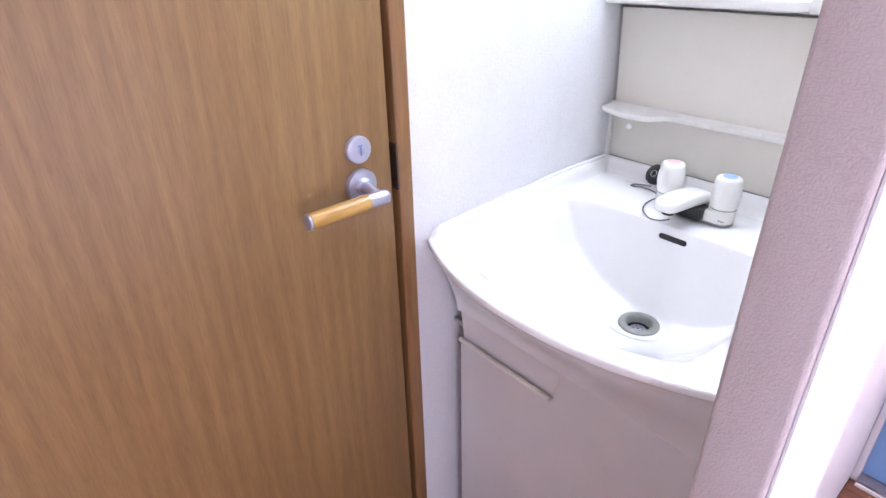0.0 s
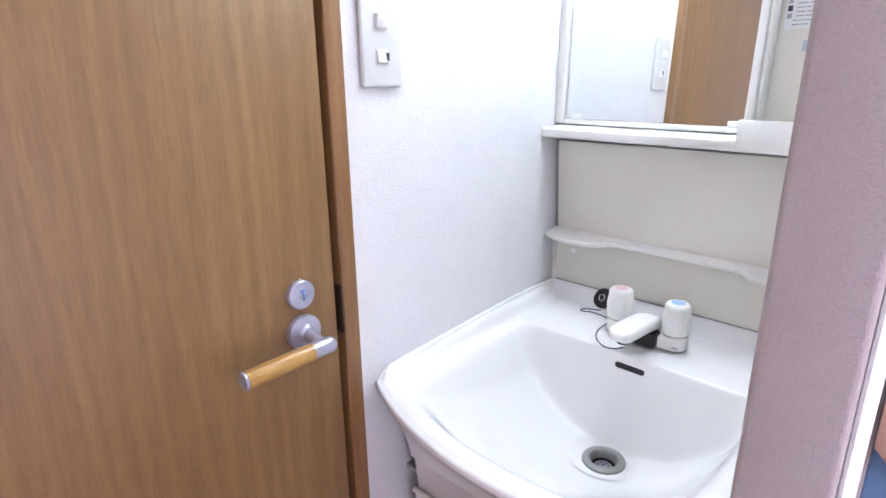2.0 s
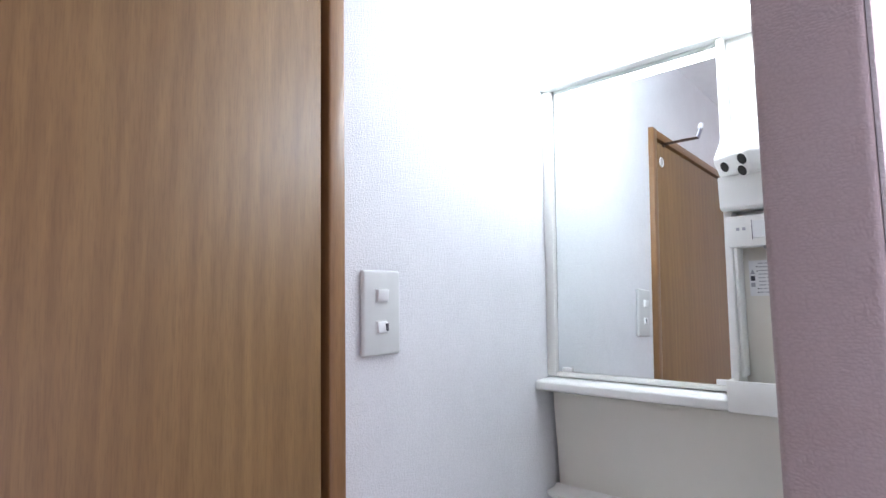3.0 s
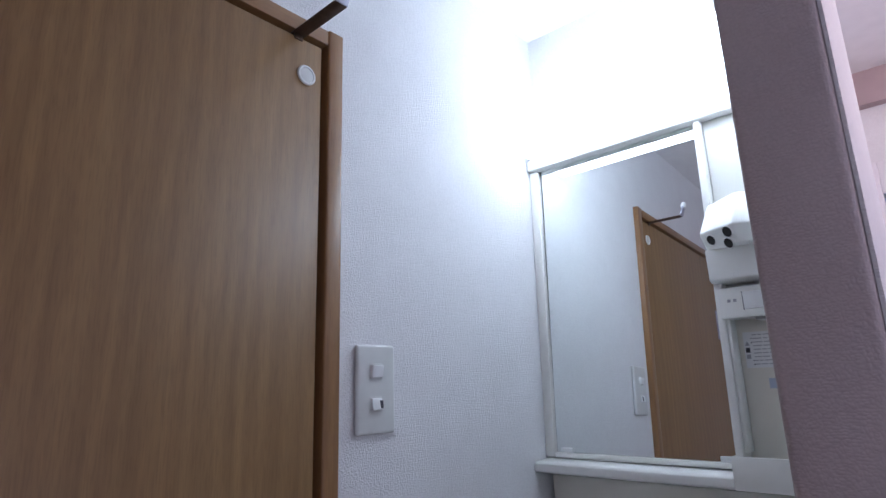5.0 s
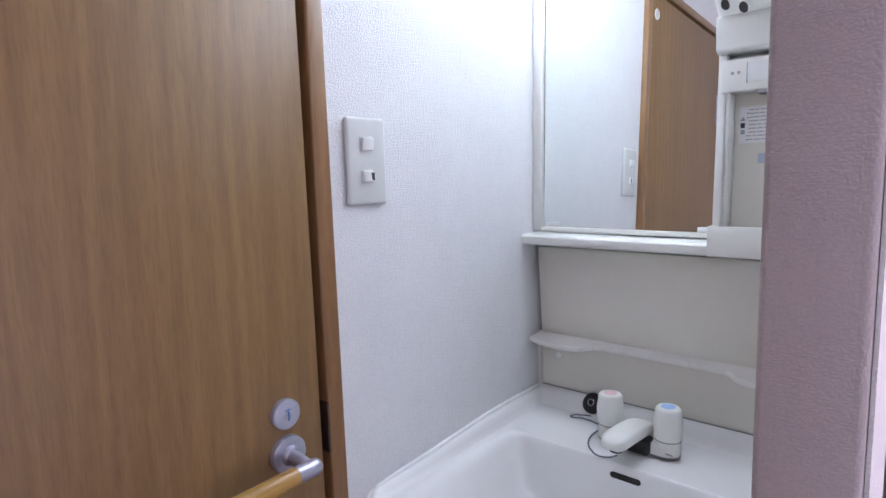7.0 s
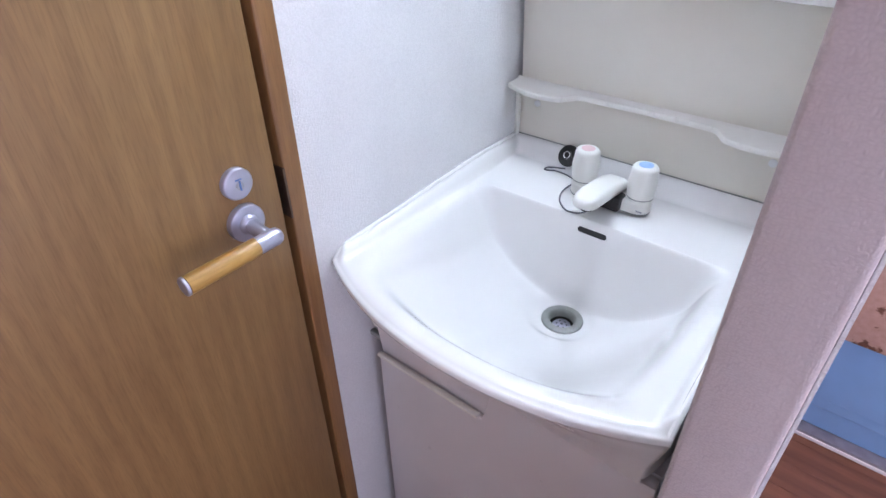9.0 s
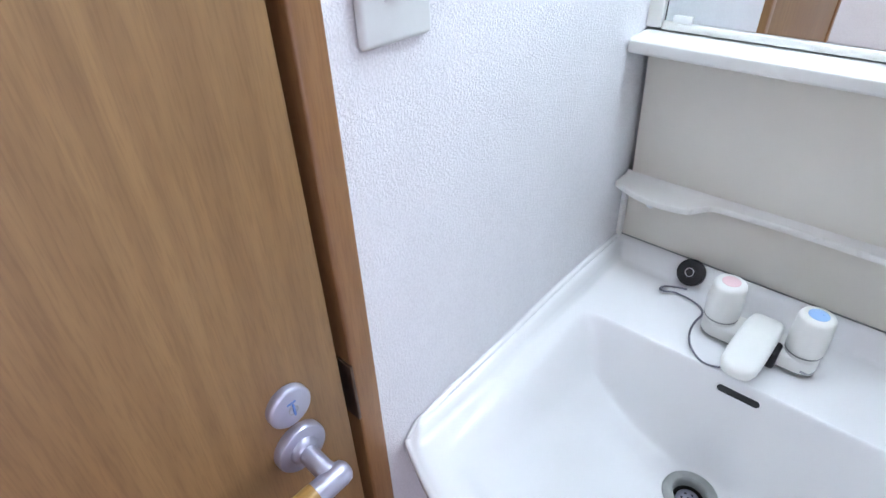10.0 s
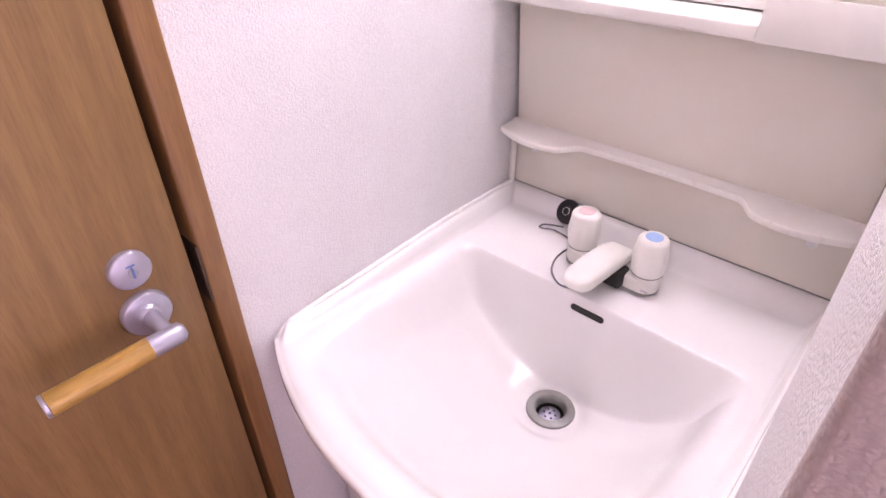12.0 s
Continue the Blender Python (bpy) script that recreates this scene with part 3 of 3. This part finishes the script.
for sx in (0.045, 0.449):
    put("screw_cap", lathe([(0, 0.004), (0.004, 0.0036), (0.0062, 0.002), (0.0062, 0)], pose(sx, -0.026, 0.899, 90, 0, 0), 18), KEY, splash, "small round screw cap")



def shelf_front(x):
    """Front edge: a bay at each end, a short S-bend and a shallow middle."""
    e = min(x, 0.499 - x)
    bay = -0.062 - 0.023 * math.sin(math.pi * min(1, e / 0.150) ** 0.95)
    mid = -0.047 + 0.004 * math.sin(math.pi * min(1, max(0, (x - 0.13) / 0.24)))
    w = sstep((e - 0.108) / 0.036)
    return bay * (1 - w) + mid * w


def shelf_strip(ring_of):
    bm = bmesh.new()
    n = 120
    rows = [[bm.verts.new((0.002 + 0.495 * i / n, a, b)) for a, b in ring_of(shelf_front(0.002 + 0.495 * i / n))] for i in range(n + 1)]
    k = len(rows[0])
    for p, q in zip(rows, rows[1:]):
        for j in range(k):
            bm.faces.new((p[j], p[(j + 1) % k], q[(j + 1) % k], q[j]))
    bm.faces.new(rows[0])
    bm.faces.new(rows[-1][::-1])
    bmesh.ops.recalc_face_normals(bm, faces=bm.faces[:])
    return bm


shelf = thing("wavy_shelf", "shallow off-white plastic shelf with a wavy front edge", "shelf", (0.25, -0.03, 0.93))
put("board", shelf_strip(lambda f: [(-0.0275, 0.9440), (-0.0300, 0.9415), (-0.0345, 0.9400), (f + 0.0052, 0.9388), (f + 0.0052, 0.9325), (-0.0270, 0.9325)]), SHELFCREAM, shelf)
put("front_lip", shelf_strip(lambda f: [(f + 0.0050, 0.9392), (f + 0.0018, 0.9392), (f + 0.0005, 0.9384), (f, 0.9370), (f, 0.9318), (f + 0.0006, 0.9306), (f + 0.0020, 0.9300), (f + 0.0050, 0.9300)]), SHELFLIP, shelf, "paler rounded front lip")
for hx in (0.0455, 0.4485):
    put("hook_peg", lathe([(0, 0.0), (0.0036, 0.0), (0.0042, 0.003), (0.0042, 0.008), (0, 0.0085)], pose(hx, -0.036, 0.9235), 16), SHELFCREAM, shelf)

# ---- mirror cabinet ----
mc = thing("mirror_cabinet", "white vanity mirror cabinet with ledge and side tray", "mirror cabinet", (0.25, -0.02, 1.12))
put("back_board", box(0.004, 0.497, -0.018, -0.001, 1.1185, 1.735), PLASTIC, mc)
put("frame_left", prism([(-0.0185, 1.150), (-0.046, 1.150), (-0.034, 1.716), (-0.0185, 1.716)], "x", 0.0005, 0.0200, 0.003), PLASTIC, mc)
put("frame_top", box(0.002, 0.500, -0.044, -0.0185, 1.7165, 1.741, 0.004), PLASTIC, mc)
put("frame_bottom", box(0.0205, 0.3370, -0.046, -0.0185, 1.149, 1.158, 0.002), PLASTIC, mc)
put("divider", prism([(-0.0185, 1.150), (-0.063, 1.150), (-0.037, 1.716), (-0.0185, 1.716)], "x", 0.3372, 0.3490, 0.0025, 3), PLASTIC, mc)
mir = put("mirror", prism([(-0.0365, 1.159), (-0.0400, 1.159), (-0.0220, 1.7155), (-0.0195, 1.7155)], "x", 0.0228, 0.3362), MIRROR, mc, "clear wall mirror", smooth=False)
put("mirror_edge", prism([(-0.0182, 1.1584), (-0.0362, 1.1584), (-0.0192, 1.7160), (-0.0182, 1.7160)], "x", 0.0202, 0.3370), DARK, mc)
for cx in (0.045, 0.322):
    put("mirror_clip", box(cx - 0.012, cx + 0.012, -0.0445, -0.0402, 1.1585, 1.167, 0.0012), KEY, mc, "white mirror clip")
put("ledge", prism([(-0.0185, 1.148), (-0.084, 1.1455), (-0.088, 1.1425), (-0.088, 1.1300), (-0.085, 1.1270), (-0.0185, 1.1215)], "x", 0.001, 0.338, 0.0015), PLASTIC, mc)
tray = put("tray", prism([(0.339, -0.019), (0.339, -0.085), (0.345, -0.092), (0.490, -0.092), (0.497, -0.085), (0.497, -0.019)], "z", 1.1275, 1.1325, 0.001), PLASTIC, mc, "white side tray")
put("tray_front", box(0.339, 0.497, -0.0925, -0.0885, 1.1275, 1.1735, 0.0015), PLASTIC, tray)
put("tray_side", box(0.339, 0.3425, -0.0885, -0.019, 1.1330, 1.1735, 0.0012), PLASTIC, tray)
put("tray_side", box(0.4935, 0.497, -0.0885, -0.019, 1.1330, 1.1735, 0.0012), PLASTIC, tray)
put("recess_panel", box(0.3495, 0.4965, -0.0205, -0.0183, 1.131, 1.378, 0.0004), PANEL, mc)
put("recess_edge", box(0.3495, 0.3545, -0.052, -0.0207, 1.174, 1.372, 0.0015), PLASTIC, mc)
sp = put("switch_panel", box(0.343, 0.497, -0.0585, -0.0207, 1.372, 1.420, 0.003), PLASTIC, mc)
put("rocker", prism([(-0.0583, 1.384), (-0.0610, 1.385), (-0.0635, 1.410), (-0.0583, 1.411)], "x", 0.380, 0.408, 0.0006), KEY, sp, "white rocker switch")
put("rocker_gap", box(0.3785, 0.3795, -0.0592, -0.0583, 1.383, 1.412), INK, sp)
for ox in (0.357, 0.3655):
    put("indicator", box(ox, ox + 0.0045, -0.0594, -0.0583, 1.397, 1.4015), INKGREY, sp, "small grey print")
put("socket", box(0.392, 0.43, -0.056, -0.024, 1.3675, 1.3725), GREYPLASTIC, sp)
# hair dryer holder
put("lower_box", prism([(-0.0207, 1.4290), (-0.058, 1.4290), (-0.066, 1.4330), (-0.0690, 1.4820), (-0.0207, 1.4820)], "x", 0.3370, 0.497, 0.0025, 3), PLASTIC, mc)
HA, HB, HF = Vector((0.334, -0.076, 1.508)), Vector((0.392, -0.114, 1.507)), Vector((0.340, -0.064, 1.4810))
HG = HF + (HB - HA) * 0.9
hd = bmesh.new()
for p in (HA, HB, HG, HF, (0.460, -0.070, 1.4815), (0.460, -0.090, 1.506), (0.344, -0.046, 1.560), (0.397, -0.072, 1.567), (0.450, -0.050, 1.556),
          (0.450, -0.0207, 1.556), (0.346, -0.0207, 1.560), (0.450, -0.0207, 1.4830), (0.343, -0.0207, 1.4830)):
    hd.verts.new(p)
bmesh.ops.convex_hull(hd, input=hd.verts[:])
bmesh.ops.dissolve_limit(hd, angle_limit=radians(9), verts=hd.verts[:], edges=hd.edges[:])
bmesh.ops.bevel(hd, geom=hd.edges[:], offset=0.0028, segments=3, affect="EDGES", profile=0.5)
holder = put("dryer_holder", hd, PLASTIC, mc, "white sloped holder with round holes")
out = (HB - HA).cross(HF - HA).normalized()
if out.z > 0:
    out = -out
for hu, hv, hr in ((0.28, 0.50, 0.0082), (0.83, 0.34, 0.0086), (0.76, 0.90, 0.0082)):
    c = HA.lerp(HB, hu).lerp(HF.lerp(HG, hu), hv)
    hm = Matrix.Translation(c) @ out.to_track_quat("Z", "Y").to_matrix().to_4x4()
    hole = put("hole", lathe([(hr - 0.0004, -0.001), (hr, 0.0008), (hr + 0.0008, 0.0011), (hr + 0.0016, 0.0004), (hr + 0.0016, -0.003)], hm, 28), PLASTIC, holder, "round dark hole")
    put("hole_core", lathe([(0, 0.0004), (hr - 0.0003, 0.0004), (hr - 0.0003, -0.003)], hm, 24), DARK, hole)
put("cavity_back", box(0.3495, 0.4965, -0.0215, -0.0183, 1.4830, 1.7160, 0.001), PLASTIC, mc)
# sticker with print
st = put("label", box(0.3615, 0.4500, -0.0212, -0.0206, 1.297, 1.352), STICKER, mc, "white instruction sticker")
put("print", prism([(0.3630, 1.331), (0.3700, 1.331), (0.3665, 1.338)], "y", -0.0216, -0.0212), INKGREY, st, "warning triangle")
put("print", box(0.3635, 0.3695, -0.0216, -0.0212, 1.3205, 1.328), INK, st)
put("print", box(0.3635, 0.3695, -0.0216, -0.0212, 1.311, 1.3175), INKGREY, st)
random.seed(4)
for i in range(9):
    z = 1.348 - i * 0.0056
    x = 0.3745
    while x < 0.444:
        w = random.uniform(0.004, 0.016)
        put("print", box(x, min(x + w, 0.447), -0.0215, -0.0212, z - 0.0014, z), INKGREY, st)
        x += w + 0.0018
for z in (1.3415, 1.3345, 1.3075, 1.3015):
    put("print", box(0.3722, 0.3738, -0.0217, -0.0212, z, z + 0.0016), INK, st)
put("label", box(0.389, 0.420, -0.0212, -0.0206, 1.266, 1.281), STICKERBLUE, mc, "pale blue sticker")

# ---- lit vanity lamp on the cabinet ----
lamp = thing("vanity_light", "lit white fluorescent lamp cover above the mirror", "lamp", (0.25, -0.05, 1.74))
put("lamp_base", box(0.012, 0.49, -0.040, -0.002, 1.7415, 1.850, 0.004), PLASTIC, lamp)
COVER = [(-0.0405, 1.7415), (-0.125, 1.744), (-0.146, 1.751), (-0.155, 1.768), (-0.153, 1.805), (-0.145, 1.832), (-0.130, 1.846), (-0.0405, 1.852)]
bm = prism(COVER, "x", 0.0175, 0.4845, 0.002, 3)
put("diffuser", bm, DIFFUSER, lamp, "glowing white lamp cover")
for ca, cb in ((0.0105, 0.0170), (0.4850, 0.4910)):
    put("end_cap", prism([(-0.042 + (y + 0.042) * 1.012, 1.797 + (z - 1.797) * 1.02) for y, z in COVER], "x", ca, cb, 0.0025, 3), LAMPEND, lamp, "dimmer translucent end cap")
put("lamp_screw", lathe([(0, 0.006), (0.005, 0.005), (0.006, 0)], pose(0.0118, -0.036, 1.748, 0, -90, 0), 14), GREYPLASTIC, lamp)

# ---- tap ----
tap = thing("basin_tap", "white two-handle basin tap with pink and blue marks", "tap", (0.247, -0.117, 0.806))
TZ = 0.8055
bm = bmesh.new()
prism([(0.247 + p[0], -0.117 + p[1]) for p in slot_pill(0.138, 0.041, 14)], "z", TZ, TZ + 0.021, 0.004, 3, bm)
put("base", bm, PLASTIC, tap)
put("base_gasket", prism([(0.247 + p[0], -0.117 + p[1]) for p in slot_pill(0.1374, 0.0407, 14)], "z", TZ - 0.0005, TZ + 0.0018), GREYPLASTIC, tap)


def knob_mesh(cx, cy):
    bm = bmesh.new()
    n = 48
    rings = []
    for r, h, lobe in ((0.0192, 0.000, 0.0), (0.0199, 0.002, 0.0), (0.0202, 0.008, 0.25), (0.0211, 0.015, 0.8), (0.0214, 0.022, 1.0), (0.0208, 0.028, 0.8), (0.0198, 0.0325, 0.2), (0.0193, 0.036, 0.0),
                       (0.0191, 0.0395, 0.0), (0.0184, 0.0428, 0.0), (0.0166, 0.0453, 0), (0.0130, 0.0464, 0), (0.005, 0.0466, 0)):
        rings.append([bm.verts.new((cx + (r * 1.06 - 0.0030 * lobe * max(0, math.cos(4 * a)) ** 2) * math.cos(a), cy + (r * 1.06 - 0.0030 * lobe * max(0, math.cos(4 * a)) ** 2) * math.sin(a), TZ + 0.027 + h * 1.13)) for a in (2 * math.pi * i / n for i in range(n))])
    for p, q in zip(rings, rings[1:]):
        for i in range(n):
            bm.faces.new((p[i], p[(i + 1) % n], q[(i + 1) % n], q[i]))
    bm.faces.new(rings[-1])
    bm.faces.new(rings[0][::-1])
    return bm


for kx, mk, nm in ((0.198, PINKDOT, "pink"), (0.296, BLUEDOT, "blue")):
    put("collar", lathe([(0.0, 0.0), (0.0200, 0.0), (0.0200, 0.004), (0.0188, 0.0065), (0, 0.0065)], pose(kx, -0.117, TZ + 0.0205), 36), PLASTIC, tap)
    put("seal_ring", lathe([(0.0185, 0.0), (0.0206, 0.0002), (0.0206, 0.0016), (0.0185, 0.0018)], pose(kx, -0.117, TZ + 0.0250), 36), GREYPLASTIC, tap, "thin grey ring")
    kn = put("knob", knob_mesh(kx, -0.117), PLASTIC, tap, "white fluted knob with a %s mark" % nm)
    put("mark", lathe([(0, 0.0006), (0.0108, 0.0005), (0.0112, 0)], pose(kx, -0.117, TZ + 0.0796), 28), mk, kn, "%s round mark" % nm)
bm = bmesh.new()
prof = [(-0.096, 0.830, 0.0150, 0.008), (-0.104, 0.8345, 0.0195, 0.0115), (-0.125, 0.8400, 0.0208, 0.0125), (-0.155, 0.8445, 0.0212, 0.0125), (-0.190, 0.8480, 0.0212, 0.0120), (-0.214, 0.8490, 0.0200, 0.0112), (-0.224, 0.8488, 0.0165, 0.0098), (-0.229, 0.8485, 0.0105, 0.0066), (-0.2305, 0.8482, 0.005, 0.003)]
rings = []
for y, z, hw, hh in prof:
    ring = []
    for i in range(24):
        a = 2 * math.pi * i / 24
        c, s = math.cos(a), math.sin(a)
        sx = hw * math.copysign(abs(c) ** 0.6, c)
        szz = hh * math.copysign(abs(s) ** 0.6, s)
        ring.append(bm.verts.new((0.2495 + sx, y, z + szz)))
    rings.append(ring)
for p, q in zip(rings, rings[1:]):
    for i in range(24):
        bm.faces.new((p[i], p[(i + 1) % 24], q[(i + 1) % 24], q[i]))
bm.faces.new(rings[0])
bm.faces.new(rings[-1][::-1])
bmesh.ops.recalc_face_normals(bm, faces=bm.faces[:])
put("spout", bm, PLASTIC, tap)
# the gap's shade is built as a solid black block
put("spout_shade_block", box(0.226, 0.276, -0.150, -0.122, TZ + 0.001, TZ + 0.026, 0.004, 3), RUBBER, tap, "black block as the shade in the gap under the spout")
put("aerator", lathe([(0, 0), (0.0095, 0), (0.0095, 0.008), (0, 0.008)], pose(0.2495, -0.208, 0.8325), 20), RUBBER, tap, "dark outlet ring")
put("base_print", box(0.302, 0.312, -0.1425, -0.1418, TZ + 0.010, TZ + 0.0125), INKGREY, tap)

# ---- plug on its chain ----
plug = thing("basin_plug", "black rubber plug with ball chain leaning on the back panel", "plug", (0.128, -0.045, 0.806))
pm = pose(0.131, -0.048, 0.826, 58, 0, -8) @ Matrix.Scale(0.92, 4)
put("stopper", lathe([(0, 0.004), (0.008, 0.004), (0.0095, 0.006), (0.017, 0.006), (0.0215, 0.003), (0.0215, -0.003), (0.017, -0.009), (0, -0.010)], pm, 32), RUBBER, plug)
bm = bmesh.new()
ringpts = [pm @ Vector((0.0065 * math.cos(a), 0.0065 * math.sin(a), 0.008)) for a in (2 * math.pi * i / 20 for i in range(21))]
tube(ringpts, 0.0009, 6, bm)
put("ring", bm, CHROME, plug, "small metal ring")
path = [(0.135, -0.066, 0.8085), (0.118, -0.072, 0.808), (0.108, -0.079, 0.808), (0.106, -0.088, 0.808), (0.114, -0.090, 0.8085), (0.124, -0.083, 0.808), (0.138, -0.083, 0.808), (0.154, -0.086, 0.808), (0.168, -0.094, 0.808), (0.1735, -0.106, 0.808),
        (0.172, -0.122, 0.8075), (0.173, -0.140, 0.8075), (0.178, -0.158, 0.807), (0.188, -0.174, 0.8055), (0.206, -0.184, 0.802), (0.224, -0.182, 0.803), (0.236, -0.172, 0.806)]
sm_pts = []
for i in range(len(path) - 1):
    p0, p1, p2, p3 = (Vector(path[max(0, min(len(path) - 1, i + k))]) for k in (-1, 0, 1, 2))
    for s in range(9):
        t = s / 9
        sm_pts.append(0.5 * ((2 * p1) + (p2 - p0) * t + (2 * p0 - 5 * p1 + 4 * p2 - p3) * t * t + (3 * p1 - p0 - 3 * p2 + p3) * t ** 3))
bm = tube(sm_pts, 0.0007, 5)
for p in sm_pts:
    bmesh.ops.create_icosphere(bm, subdivisions=1, radius=0.0017, matrix=Matrix.Translation(p))
put("chain", bm, CHAIN, plug, "fine metal ball chain")

# ---- entrance ----
ed = thing("door_entrance", "blue painted steel entrance door with raised panel", "door", (1.0, DOOR_Y, -0.1))
put("leaf", box(0.552, 1.42, DOOR_Y, DOOR_Y + 0.05, -0.078, 1.66, 0.003), BLUE, ed)
for z0, z1 in ((0.0, 0.72), (0.86, 1.52)):
    put("panel_frame", box(0.615, 1.355, DOOR_Y - 0.010, DOOR_Y - 0.0005, z0, z1, 0.006, 3), BLUE, ed)
    put("panel", box(0.655, 1.315, DOOR_Y - 0.016, DOOR_Y - 0.0105, z0 + 0.04, z1 - 0.04, 0.003), BLUE, ed)
put("lock_knob", lathe([(0, 0.055), (0.018, 0.054), (0.024, 0.046), (0.024, 0.03), (0.012, 0.022), (0.012, 0.008), (0.03, 0.006), (0.03, 0)], pose(0.60, DOOR_Y, 0.83, 90, 0, 0), 28), CHROME, ed, "chrome door knob")
ef = thing("door_frame_entrance", "white painted entrance door frame with metal sill", "door frame", (1.0, DOOR_Y, -0.1), kind="structure")
put("jamb", box(0.536, 0.5515, DOOR_Y - 0.02, DOOR_Y + 0.06, -0.1, 1.74, 0.002), FRAMEWHITE, ef)
put("jamb", box(1.4205, 1.46, DOOR_Y - 0.02, DOOR_Y + 0.06, -0.1, 1.74, 0.002), FRAMEWHITE, ef)
put("head", box(0.5515, 1.4205, DOOR_Y - 0.02, DOOR_Y + 0.06, 1.665, 1.74, 0.002), FRAMEWHITE, ef)
put("sill", box(0.5515, 1.4205, DOOR_Y - 0.035, DOOR_Y + 0.06, -0.1, -0.080, 0.002), SILL, ef, "grey metal sill")
put("sill_nose", box(0.5515, 1.4205, DOOR_Y - 0.040, DOOR_Y - 0.0355, -0.1, -0.088, 0.0015), FRAMEWHITE, ef, "white sill edge")
# dark bar near the top edge of the leaf
put("dark_bar", box(0.60, 0.86, DOOR_Y - 0.05, DOOR_Y - 0.0005, 1.60, 1.655, 0.005), INK, ed, "dark bar across the top of the blue door")
wall("wall_entrance", [(0.505, 0.536, DOOR_Y, DOOR_Y + 0.1, -0.1, HALL_Z), (1.46, RIGHT_X, DOOR_Y, DOOR_Y + 0.1, -0.1, HALL_Z), (0.536, 1.46, DOOR_Y, DOOR_Y + 0.1, 1.74, HALL_Z)],
     WALL, "white wallpaper wall above the entrance door")
wall("trim_beam", [(0.536, RIGHT_X, DOOR_Y - 0.03, DOOR_Y - 0.001, 1.876, HALL_Z)], BEAM, "mauve brown beam above the entrance door", "beam")
mb = thing("mail_box", "rusty pinkish brown metal letter box on the blue door", "letter box", (0.67, DOOR_Y, 0.3))
put("box_body", prism([(0.556, 0.435), (0.665, 0.315), (0.80, 0.315), (0.80, 0.742), (0.556, 0.742)], "y", DOOR_Y - 0.11, DOOR_Y - 0.0165, 0.006, 3), RUSTY, mb)
put("lid", box(0.552, 0.804, DOOR_Y - 0.116, DOOR_Y - 0.0165, 0.7425, 0.756, 0.004), RUSTY, mb, "rusty rim of the letter box")
hlp = thing("ceiling_lamp", "lit round warm ceiling lamp over the entrance", "lamp", (1.15, 0.0, HALL_Z))
put("lamp_plate", lathe([(0, 0), (0.09, 0), (0.09, -0.015), (0.085, -0.02), (0, -0.02)], pose(1.15, 0, HALL_Z), 36), FRAMEWHITE, hlp)
put("globe", lathe([(0.08, -0.02), (0.085, -0.04), (0.075, -0.065), (0.045, -0.085), (0, -0.09)], pose(1.15, 0, HALL_Z), 36), HALLGLOW, hlp, "glowing warm globe")

# unseen window in the right wall, added to go with the fill light
win = thing("added_window", "white framed frosted window, unseen, added around the fill light", "window", (RIGHT_X, (WY0 + WY1) / 2, WZ0), kind="structure")
WM = (WY0 + WY1) / 2
for y0, y1, z0, z1 in ((WY0, WY0 + 0.04, WZ0, WZ1), (WY1 - 0.04, WY1, WZ0, WZ1), (WM - 0.02, WM + 0.02, WZ0 + 0.04, WZ1 - 0.04),
                       (WY0 + 0.04, WY1 - 0.04, WZ0, WZ0 + 0.04), (WY0 + 0.04, WY1 - 0.04, WZ1 - 0.04, WZ1)):
    put("added_window_frame", box(RIGHT_X + 0.03, RIGHT_X + 0.08, y0, y1, z0, z1, 0.003), FRAMEWHITE, win)
for y0, y1 in ((WY0 + 0.04, WM - 0.02), (WM + 0.02, WY1 - 0.04)):
    pn = put("pane", box(RIGHT_X + 0.053, RIGHT_X + 0.058, y0, y1, WZ0 + 0.04, WZ1 - 0.04), GLASS, win)
    pn.visible_shadow = False

# toilet fittings
shelf_t = thing("toilet_cistern", "white toilet cistern with flat lid against the wall", "toilet", (-0.62, -0.45, 0))
put("tank", box(-0.86, -0.42, -0.58, -0.405, 0.40, 0.80, 0.02, 3), CERAMIC, shelf_t)
put("lid", box(-0.87, -0.41, -0.59, -0.402, 0.802, 0.83, 0.008, 3), CERAMIC, shelf_t)
put("bowl", lathe([(0, 0), (0.13, 0), (0.11, 0.12), (0.16, 0.30), (0.19, 0.39), (0.18, 0.40), (0, 0.40)], pose(-0.64, -0.72, 0), 32), CERAMIC, shelf_t)

# ---- floor planks and entrance boards ----
px = 0.0
k = 0
while px < RIGHT_X - 0.01:
    w = min(0.145, RIGHT_X - px)
    put("plank", box(px + 0.0006, px + w - 0.0006, FAR_Y, -0.101, -0.0155, 0.0), FLOORWOOD, floor_ob, smooth=False)
    px += 0.145
put("step_edge", box(0.536, RIGHT_X, -0.1, -0.06, -0.107, 0.002, 0.004), FLOORWOOD, floor_ob)
board_mesh = None
for j in range(7):
    for i in range(3):
        bmt = box(0, 0.398, 0, 0.0895, -0.108, -0.1, 0.0008, 1)
        if board_mesh is None:
            t0 = part("floor_board", bmt, WOODPRINT)
            board_mesh = t0.data
        else:
            bmt.free()
            t0 = new("floor_board", board_mesh)
        t0.parent = gk
        t0.location = (0.5375 + i * 0.4, -0.058 + j * 0.0903, 0)
